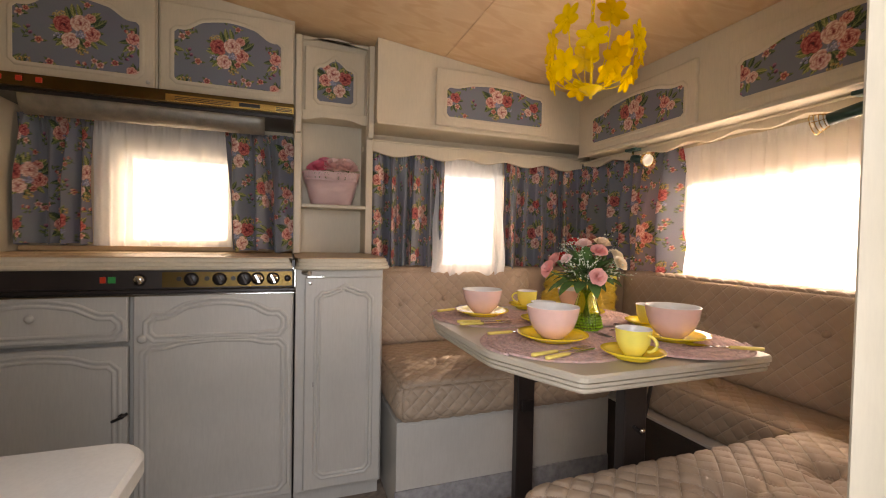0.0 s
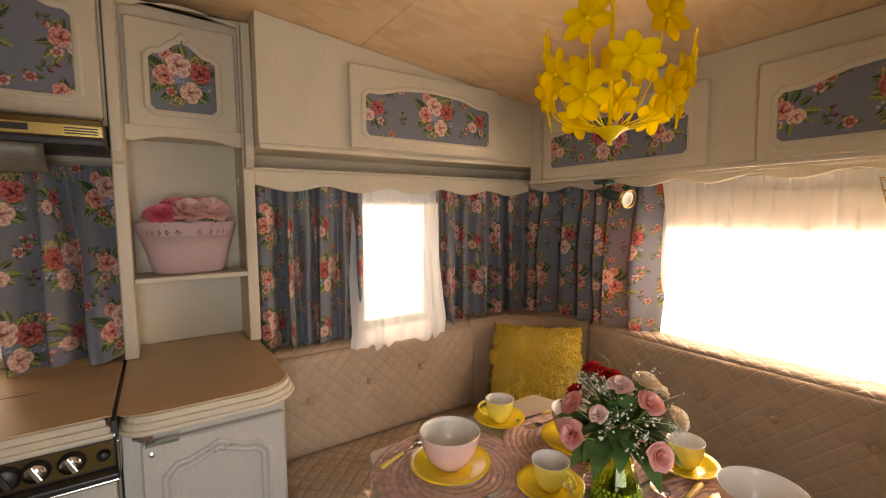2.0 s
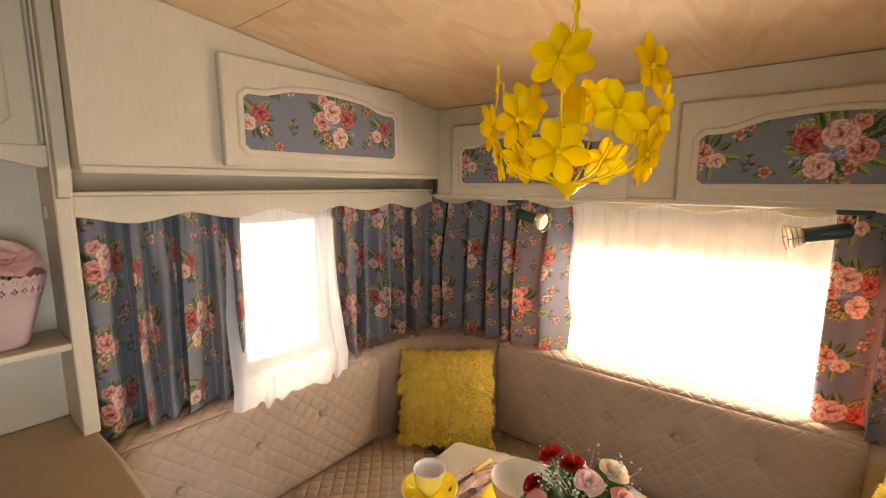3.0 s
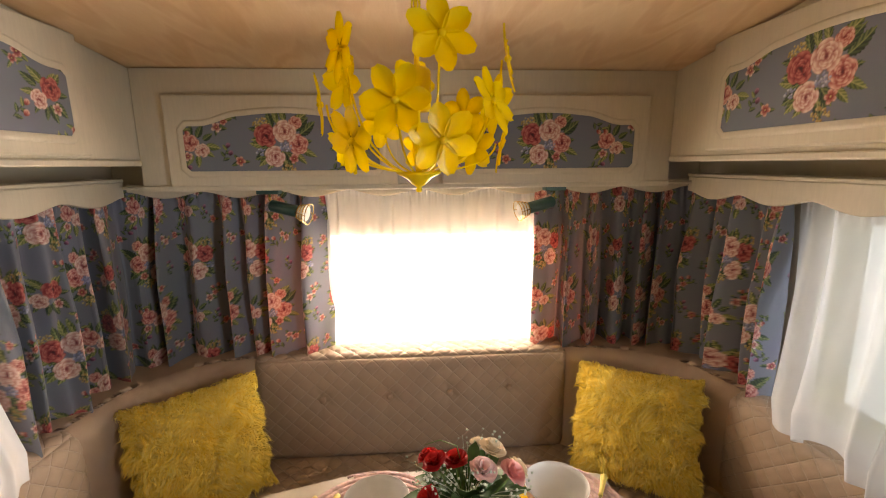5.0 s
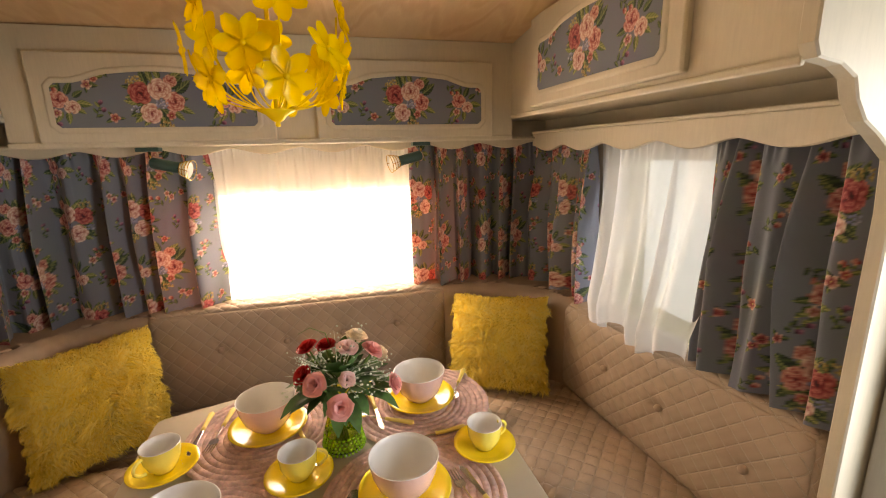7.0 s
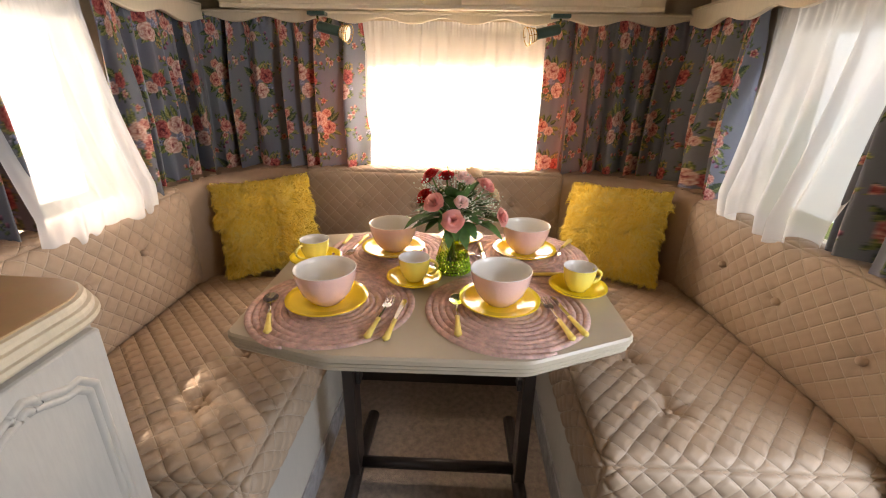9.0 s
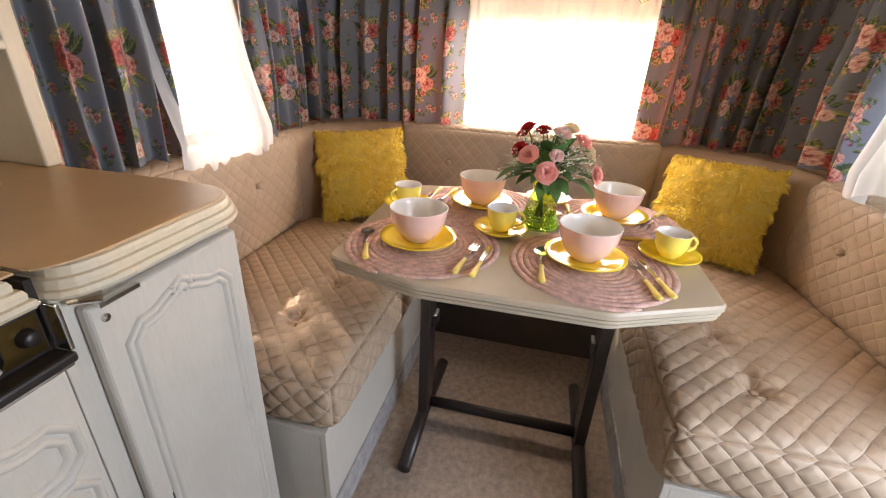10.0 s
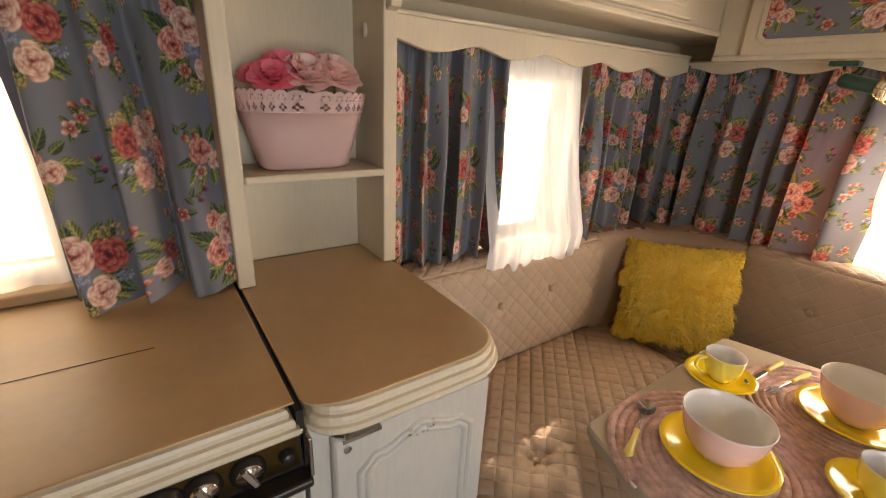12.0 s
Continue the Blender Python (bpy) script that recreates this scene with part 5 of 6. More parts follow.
def bloom(r, petals, seed, loose=1.0, m=Matrix.Identity(4), cup=0.9):
    """A rose head: rings of cupped petals opening outwards, facing +z."""
    rnd = random.Random(seed)
    bm = bmesh.new()
    heart = bm.verts.new(m @ Vector((0, 0, -0.32 * r)))
    for k in range(petals):
        f = (k + 0.6) / petals
        ang = k * 2.39996 + rnd.uniform(-0.15, 0.15)
        rr = r * (0.12 + 0.75 * f)
        lean = 0.15 + 1.05 * f * loose
        wid, tall = r * (0.35 + 0.62 * f), r * (1.05 - 0.28 * f) * cup
        rows = []
        for i in range(5):
            v = i / 4
            row = []
            for j in range(5):
                u = (j - 2) / 2
                hw = wid * (0.45 + 0.75 * v - 0.35 * v ** 4)
                side = u * hw
                out = rr * 0.35 + math.sin(lean) * tall * v + 0.10 * r * (v ** 6) - 0.28 * hw * u * u
                z = math.cos(lean * (0.55 + 0.45 * v)) * tall * v * (1 - 0.10 * u * u) - 0.2 * r + rnd.uniform(-1, 1) * 0.012 * r
                row.append(bm.verts.new(m @ Vector((out * math.cos(ang) - side * math.sin(ang), out * math.sin(ang) + side * math.cos(ang), z))))
            rows.append(row)
        for j in range(4):
            bm.faces.new((heart, rows[0][j + 1], rows[0][j]))
        for a, b in zip(rows, rows[1:]):
            for j in range(4):
                bm.faces.new((a[j], a[j + 1], b[j + 1], b[j]))
    return bm


PEONIES = ((-0.060, -0.026, 0.150, 0.040, ROSE_HOT, "hot pink"), (-0.030, 0.000, 0.168, 0.044, ROSE_HOT, "hot pink"), (-0.078, 0.012, 0.150, 0.034, ROSE_HOT, "hot pink"), (0.006, -0.022, 0.158, 0.050, ROSE_PALE, "pale pink"),
           (0.066, -0.018, 0.160, 0.052, ROSE_PALE, "pale pink"), (0.036, 0.020, 0.172, 0.040, ROSE_HOT, "hot pink"), (0.080, 0.016, 0.156, 0.036, ROSE_PALE, "pale pink"))
for i, (x, y, z, r, mt, lab) in enumerate(PEONIES):
    face = Vector((x * 3.0, -0.55 + y * 6, 1.0)).normalized().to_track_quat("Z", "Y").to_matrix().to_4x4()
    flower = tagged(part("silk_peony", bloom(r * 1.12, 24, 40 + i, 1.05, Matrix.Translation((BX + x, BY + y, BZ + z + 0.026)) @ face @ Matrix.Rotation(i, 4, "Z"), 0.75), mt, smooth=True), lab + " silk peony standing in the pink basket", "flower", "basket flowers")
    bm = tube(bmesh.new(), [(BX + x * 0.7, BY + y * 0.6, BZ + 0.006), (BX + x * 0.85, BY + y * 0.8, BZ + 0.08), (BX + x, BY + y, BZ + z + 0.016)], 0.0025, 6)
    part("stem", bm, STEM, flower, smooth=True)

# oval button on the inner side of the shelf unit
pull = thing("wall_button", "small cream oval button on the shelf unit's side", "button")
part("disc", lathe(bmesh.new(), [(0, 0.0), (0.009, 0.0), (0.010, 0.003), (0.008, 0.006), (0, 0.007)], 20, Matrix.Translation((0.2215, 2.200, 1.440)) @ Matrix.Rotation(radians(-90), 4, "Y") @ Matrix.Scale(1.5, 4, (1, 0, 0))), PAINT, pull, smooth=True)

# white table by the entrance
side = thing("side_table", "small white table with rounded corner near the entrance", "table")
part("tabletop", profiled(rect(-0.82, -0.272, 0.26, 0.755, 0.05, 8), [(-0.004, 0.722), (0, 0.726), (0, 0.744), (-0.005, 0.750)]), PAINT_GREY, side)
part("cabinet_body", boxes((-0.80, -0.39, YR + 0.004, 0.70, 0.0, 0.722), bevel=0.004), PAINT_GREY, side)

# ---- table ----
TZ = 0.750
tab = thing("dining_table", "grey-beige painted caravan table with moulded bowed edges", "table")
def table_outline():
    c = [(0.441, 0.803), (1.000, 0.808), (1.045, 1.02), (1.045, 1.44), (0.985, 1.655), (0.400, 1.640), (0.334, 1.42), (0.338, 1.03)]
    out = []
    for i in range(len(c)):
        p0, p1, p2 = Vector(c[i - 1]), Vector(c[i]), Vector(c[(i + 1) % len(c)])
        a, b = (p0 - p1).normalized(), (p2 - p1).normalized()
        r = 0.02
        for k in range(5):
            s = k / 4
            out.append(tuple((p1 + a * r) * (1 - s) ** 2 + p1 * 2 * s * (1 - s) + (p1 + b * r) * s ** 2))
    return out


part("tabletop", profiled(table_outline(), [(-0.026, TZ - 0.042), (-0.011, TZ - 0.040), (-0.008, TZ - 0.036), (-0.008, TZ - 0.030), (-0.012, TZ - 0.0285), (-0.012, TZ - 0.027), (-0.004, TZ - 0.0255), (-0.004, TZ - 0.019), (-0.009, TZ - 0.0175), (-0.009, TZ - 0.016), (0.0, TZ - 0.0145), (0.0, TZ - 0.005), (-0.004, TZ)]), TABLE, tab)
for y in (1.478, 0.958):
    s = 1 if y > 1.2 else -1
    leg = part("leg", boxes((0.672, 0.742, y - 0.017, y + 0.017, 0.05, TZ - 0.034), bevel=0.004), DARK, tab, "dark steel column leg")
    part("hinge", boxes((0.685, 0.729, y - s * 0.026 - 0.006, y - s * 0.026 + 0.006, 0.40, 0.44), bevel=0.002), BLACK, leg)
    bm = tube(bmesh.new(), [(0.470, y, 0.021), (0.70, y, 0.042), (0.98, y, 0.021)], 0.021, 12)
    part("foot", bm, DARK, tab, smooth=True)
bm = tube(bmesh.new(), [(0.722, 0.975, 0.062), (0.722, 1.461, 0.062)], 0.019, 12)
part("cross_bar", bm, DARK, tab, smooth=True)
part("latch", tube(bmesh.new(), [(0.70, 0.940, 0.56), (0.70, 0.915, 0.555), (0.69, 0.90, 0.57)], 0.005, 8), STEEL, tab, "steel folding latch", smooth=True)
part("brace", tube(bmesh.new(), [(0.74, 1.47, 0.50), (0.92, 1.30, 0.60), (1.0, 1.22, 0.71)], 0.006, 8), DARK, tab, smooth=True)
part("brace", tube(bmesh.new(), [(0.74, 0.965, 0.50), (0.92, 1.10, 0.60), (1.0, 1.18, 0.71)], 0.006, 8), DARK, tab, smooth=True)


# ---- table setting ----
def placemat():
    mt = new("placemat")
    bm = bmesh.new()
    R, turns, rows = 0.185, 12, []
    pitch = (R - 0.006) / turns
    a = s = 0.0
    while True:
        r = 0.006 + pitch * a / (2 * math.pi)
        if r > R:
            break
        w = pitch * 0.53
        lo, hi = 0.0046 + 0.0013 * math.sin(s * 480), 0.0046 - 0.0013 * math.sin(s * 480)
        wob = 0.0012 * math.sin(s * 480)
        c, si = math.cos(a), math.sin(a)
        rows.append([bm.verts.new(((r + d) * c, (r + d) * si, z)) for d, z in ((-w, 0.0002), (-w * 0.55 + wob, lo), (wob * 0.6, 0.0044), (w * 0.55 + wob, hi), (w, 0.0002))])
        s += 0.0020
        a += 0.0020 / r
    for a, b in zip(rows, rows[1:]):
        for j in range(4):
            bm.faces.new((a[j], a[j + 1], b[j + 1], b[j]))
    part("rope_spiral", bm, WOVEN, mt, smooth=True)
    part("rope_end", tube(bmesh.new(), [(R - 0.004, -0.02, 0.003), (R + 0.004, 0.0, 0.003), (R + 0.002, 0.012, 0.003)], 0.003, 6), WOVEN, mt, smooth=True)
    return tagged(mt, "round pink-brown woven rope placemat on the table", "placemat", "placemats")


mats = ((0.530, 1.450), (0.540, 1.055), (0.850, 1.375), (0.855, 0.985))
pm = placemat()
pm.matrix_basis = pose(mats[0][0], mats[0][1], TZ + 0.0005, 0, 0, 160)
for k, (x, y) in enumerate(mats[1:]):
    copy_thing(pm, pose(x, y, TZ + 0.0005 + (0.0 if k == 0 else 0.0045), 0, 0, (200, 20, 330)[k]))


def plate(r, label, group):
    p = new("saucer")
    part("dish", lathe(bmesh.new(), [(0, 0.0035), (r * 0.45, 0.0035), (r * 0.52, 0.0), (r * 0.58, 0.0), (r * 0.60, 0.004), (r * 0.86, 0.011), (r, 0.0175), (r * 0.995, 0.0195), (r * 0.86, 0.0145), (r * 0.62, 0.0085), (r * 0.55, 0.0065), (0, 0.0065)], 56), YELLOW_CERAMIC, p, smooth=True)
    return tagged(p, label, "plate", group)


def bowl():
    b = new("bowl")
    part("outside", lathe(bmesh.new(), [(0, 0.002), (0.026, 0.002), (0.029, 0.0), (0.031, 0.003), (0.040, 0.010), (0.054, 0.028), (0.063, 0.052), (0.068, 0.078), (0.0688, 0.0815)], 56), PINK_CERAMIC, b, "glossy pink glaze", smooth=True)
    part("inside", lathe(bmesh.new(), [(0.0688, 0.0815), (0.0678, 0.0830), (0.0665, 0.0820), (0.0645, 0.070), (0.059, 0.048), (0.048, 0.025), (0.034, 0.012), (0, 0.009)], 56), WHITE_GLAZE, b, "white glazed inside", smooth=True)
    return tagged(b, "pink glazed breakfast bowl with white inside on a saucer", "bowl", "breakfast bowls")


def cup():
    c = new("cup")
    part("outside", lathe(bmesh.new(), [(0, 0.002), (0.018, 0.002), (0.0205, 0.0), (0.0215, 0.004), (0.030, 0.014), (0.0365, 0.032), (0.039, 0.056), (0.0395, 0.0605)], 44), LEMON_GLAZE, c, "glossy lemon-yellow glaze", smooth=True)
    part("inside", lathe(bmesh.new(), [(0.0395, 0.0605), (0.0388, 0.0617), (0.0375, 0.0605), (0.036, 0.045), (0.030, 0.020), (0.020, 0.009), (0, 0.007)], 44), WHITE_GLAZE, c, "white glazed inside", smooth=True)
    pts = [(0.036 + 0.022 * math.sin(a) * (1 if a < 2 else 0.9), 0, 0.033 + 0.018 * math.cos(a)) for a in [math.pi * k / 12 for k in range(13)]]
    part("handle", tube(bmesh.new(), pts, 0.0036, 10), LEMON_GLAZE, c, smooth=True)
    return tagged(c, "yellow glazed cup with white inside on a saucer", "cup", "cups")


MT = TZ + 0.006
bowls = ((0.525, 1.464, MT), (0.549, 1.075, MT), (0.843, 1.361, MT + 0.0045), (0.858, 0.979, MT + 0.0045))
b0, p0 = bowl(), plate(0.092, "yellow glazed plate under a pink bowl", "bowl plates")
for k, (x, y, z) in enumerate(bowls):
    if k == 0:
        p0.matrix_basis, b0.matrix_basis = pose(x, y, z), pose(x, y, z + 0.0068)
    else:
        copy_thing(p0, pose(x, y, z, 0, 0, 40 * k))
        copy_thing(b0, pose(x, y, z + 0.0068, 0, 0, 70 * k))
cups = ((0.652, 1.280, -82, MT), (0.631, 0.878, -78, TZ + 0.004), (0.763, 1.567, 140, TZ + 0.004), (0.965, 1.165, 60, TZ + 0.004))
c0, s0 = cup(), plate(0.070, "yellow glazed saucer under a cup", "cup saucers")
for k, (x, y, a, z) in enumerate(cups):
    if k == 0:
        s0.matrix_basis, c0.matrix_basis = pose(x, y, z), pose(x, y, z + 0.0068, 0, 0, a)
    else:
        copy_thing(s0, pose(x, y, z, 0, 0, 33 * k))
        copy_thing(c0, pose(x, y, z + 0.0068, 0, 0, a))


def cutlery(kind):
    c = new(kind)
    g = bmesh.new()
    rows = []
    for x, w, h in ((-0.085, 0.004, 0.004), (-0.080, 0.0085, 0.0045), (-0.070, 0.0075, 0.0045), (-0.045, 0.0058, 0.0045), (-0.020, 0.0048, 0.0042), (-0.010, 0.0055, 0.004)):
        rows.append([g.verts.new((x, w * math.cos(a), 0.0045 + h * math.sin(a))) for a in [2 * math.pi * i / 10 for i in range(10)]])
    for a, b in zip(rows, rows[1:]):
        for i in range(10):
            g.faces.new((a[i], a[(i + 1) % 10], b[(i + 1) % 10], b[i]))
    g.faces.new(rows[0][::-1])
    g.faces.new(rows[-1])
    part("handle", g, CREAM_HANDLE, c, "cream-yellow moulded handle", smooth=True)
    if kind == "knife":
        o = [(-0.010, -0.004), (0.010, -0.005), (0.070, -0.008), (0.082, -0.004), (0.085, 0.002), (0.075, 0.006), (0.010, 0.005), (-0.010, 0.004)]
        part("blade", profiled(o, [(-0.0004, 0.004), (0, 0.0045), (0, 0.0052), (-0.001, 0.0058)]), STEEL, c)
    elif kind == "fork":
        bm = tube(bmesh.new(), [(-0.012, 0, 0.0045), (0.02, 0, 0.0035), (0.04, 0, 0.003)], 0.0026, 8)
        o = [(0.036, -0.003), (0.046, -0.0105), (0.060, -0.0105), (0.060, 0.0105), (0.046, 0.0105), (0.036, 0.003)]
        bm2 = profiled(o, [(0, 0.003), (0, 0.0045)])
        me = bpy.data.meshes.new("tmp")
        bm2.to_mesh(me)
        bm2.free()
        bm.from_mesh(me)
        bpy.data.meshes.remove(me)
        for y in (-0.0088, -0.003, 0.003, 0.0088):
            tube(bm, [(0.059, y, 0.0038), (0.078, y, 0.0045), (0.092, y, 0.0065)], 0.0015, 6, 0.0008)
        part("tines", bm, STEEL, c, smooth=False)
    else:
        bm = tube(bmesh.new(), [(-0.012, 0, 0.0045), (0.02, 0, 0.0035), (0.045, 0, 0.004)], 0.0026, 8)
        rows = []
        for i in range(9):
            v = i / 8
            x = 0.040 + 0.052 * v
            w = 0.017 * math.sin(math.pi * (0.06 + 0.9 * v)) ** 0.6
            rows.append([bm.verts.new((x, w * u, 0.006 - 0.004 * (1 - u * u) * math.sin(math.pi * v))) for u in (-1, -0.5, 0, 0.5, 1)])
        for a, b in zip(rows, rows[1:]):
            for i in range(4):
                bm.faces.new((a[i], a[i + 1], b[i + 1], b[i]))
        part("bowl", bm, STEEL, c, smooth=True)
    lab = {"knife": "steel knife with cream-yellow handle on a placemat", "fork": "steel fork with cream-yellow handle on a placemat", "spoon": "steel spoon with cream-yellow handle on a placemat"}[kind]
    return tagged(c, lab, "cutlery", "cutlery")


sets = {"spoon": [(0.470, 1.575, 20), (0.490, 1.170, 2), (0.800, 1.090, 60), (0.755, 1.270, 200), (0.90, 0.86, 150)],
        "fork": [(0.470, 1.335, -8), (0.490, 0.955, 10), (0.875, 1.475, 172), (0.700, 0.985, 95)],
        "knife": [(0.465, 1.300, -6), (0.505, 0.930, 14), (0.870, 1.520, 176), (0.835, 1.100, 185)]}
for kind, rows in sets.items():
    first = cutlery(kind)
    for k, (x, y, a) in enumerate(rows):
        z = MT + (0.0046 if x > 0.68 else 0)
        if k == 0:
            first.matrix_basis = pose(x, y, z, 0, 0, a)
        else:
            copy_thing(first, pose(x, y, z, 0, 0, a))

# ---- vase and bouquet ----
VX, VY = 0.742, 1.186
vase = thing("vase", "faceted green glass vase with beaded base holding flowers", "vase")
part("glass", lathe(bmesh.new(), [(0, 0.004), (0.038, 0.003), (0.046, 0.008), (0.047, 0.020), (0.040, 0.055), (0.028, 0.095), (0.024, 0.108), (0.030, 0.122), (0.0285, 0.122), (0.0225, 0.108), (0.026, 0.095), (0.038, 0.055), (0.044, 0.022), (0.043, 0.011), (0, 0.008)], 12, Matrix.Translation((VX, VY, TZ + 0.001))), VASE, vase)
bm = bmesh.new()
for k in range(5):
    n = 34 - 2 * k
    for i in range(n):
        a = 2 * math.pi * (i + 0.5 * (k % 2)) / n
        r = 0.0475 - 0.0016 * k
        bmesh.ops.create_icosphere(bm, subdivisions=1, radius=0.0042, matrix=Matrix.Translation((VX + r * math.cos(a), VY + r * math.sin(a), TZ + 0.007 + 0.0082 * k)))
tagged(part("bead_band", bm, BEADS, vase, "band of green glass beads", smooth=True), kind="stuff")
bq = thing("flower_bouquet", "bouquet of red, pink and cream silk roses in a vase", "flowers")
rnd = random.Random(7)
heads = [(-0.010, 0.050, 0.262, 0.024, ROSE_RED), (0.0, 0.018, 0.255, 0.025, ROSE_RED), (-0.040, 0.062, 0.215, 0.024, ROSE_RED), (0.030, 0.060, 0.24, 0.022, ROSE_RED),
         (-0.075, 0.040, 0.210, 0.028, ROSE_PINK), (-0.125, 0.0, 0.185, 0.028, ROSE_PINK), (-0.030, -0.020, 0.258, 0.026, ROSE_PALE), (0.012, -0.040, 0.262, 0.028, ROSE_CREAM),
         (-0.020, -0.066, 0.240, 0.027, ROSE_PINK), (-0.050, -0.100, 0.170, 0.026, ROSE_PINK), (0.030, -0.085, 0.205, 0.026, ROSE_CREAM), (0.070, -0.030, 0.225, 0.026, ROSE_CREAM), (0.060, 0.030, 0.20, 0.026, ROSE_PALE),
         (-0.080, -0.015, 0.215, 0.019, ROSE_PALE)]
for i, (x, y, z, r, mt) in enumerate(heads):
    x, y, r = x * 1.1, y * 1.16, r * 0.90
    d = Vector((x, y, z - 0.13)).normalized()
    m = Matrix.Translation((VX + x, VY + y, TZ + z)) @ d.to_track_quat("Z", "Y").to_matrix().to_4x4() @ Matrix.Rotation(i, 4, "Z")
    part("rose", bloom(r * 1.02, 19, 100 + i, 0.95, m), mt, bq, {ROSE_RED: "deep red rose", ROSE_PINK: "pink rose", ROSE_PALE: "pale pink blossom", ROSE_CREAM: "cream rose"}[mt], smooth=True)
    part("stem", tube(bmesh.new(), [(VX - x * 0.15, VY - y * 0.15, TZ + 0.012), (VX + x * 0.05, VY + y * 0.05, TZ + 0.11), (VX + x * 0.6, VY + y * 0.6, TZ + 0.12 + (z - 0.12) * 0.6), (VX + x * 0.97, VY + y * 0.97, TZ + z - 0.006)], 0.0022, 6), STEM, bq, smooth=True)


def leaf_into(bm, p, d, length, width, droop, rnd):
    d = d.normalized()
    side = d.cross(Vector((0, 0, 1)))
    side = side.normalized() if side.length > 1e-3 else Vector((1, 0, 0))
    up = side.cross(d)
    rows = []
    for i in range(6):
        v = i / 5
        c = p + d * length * v - Vector((0, 0, droop * length * v * v)) + up * 0.02 * length * math.sin(3 * v)
        w = width * math.sin(math.pi * (0.04 + 0.95 * v)) ** 0.8
        rows.append([bm.verts.new(c + side * w * u + up * (0.25 * w * abs(u))) for u in (-1, 0, 1)])
    for a, b in zip(rows, rows[1:]):
        for j in range(2):
            bm.faces.new((a[j], a[j + 1], b[j + 1], b[j]))


for i in range(120):
    a, el = rnd.uniform(0, 6.28), rnd.uniform(-0.08, 1.1)
    d = Vector((math.cos(a) * math.cos(el), math.sin(a) * math.cos(el), math.sin(el)))
    bm = bmesh.new()
    p = Vector((VX, VY, TZ + 0.15)) + d * rnd.uniform(0.02, 0.072)
    leaf_into(bm, p, d, rnd.uniform(0.045, 0.080), rnd.uniform(0.011, 0.019), rnd.uniform(0.1, 0.6), rnd)
    part("leaf", bm, LEAF, bq, smooth=True)
bm = bmesh.new()
for i in range(44):
    a, el = rnd.uniform(0, 6.28), rnd.uniform(-0.2, 1.2)
    d = Vector((math.cos(a) * math.cos(el), math.sin(a) * math.cos(el), math.sin(el)))
    base = Vector((VX, VY, TZ + 0.16))
    tip = base + d * rnd.uniform(0.10, 0.145)
    tube(bm, [base, (base + tip) / 2 + Vector((0, 0, 0.01)), tip], 0.0009, 4, 0.0005)
    for k in range(7):
        q = base + (tip - base) * rnd.uniform(0.6, 1.05) + Vector([rnd.uniform(-0.011, 0.011) for _ in range(3)])
        bmesh.ops.create_icosphere(bm, subdivisions=1, radius=rnd.uniform(0.0016, 0.003), matrix=Matrix.Translation(q))
tagged(part("filler_sprig", bm, SPRIG, bq, "fine pale green filler sprigs"), kind="stuff")
part("tendril", tube(bmesh.new(), [(VX, VY, TZ + 0.2), (VX - 0.01, VY + 0.02, TZ + 0.29), (VX - 0.02, VY + 0.05, TZ + 0.31), (VX - 0.01, VY + 0.075, TZ + 0.295)], 0.0014, 6, 0.0006), STEM, bq, smooth=True)


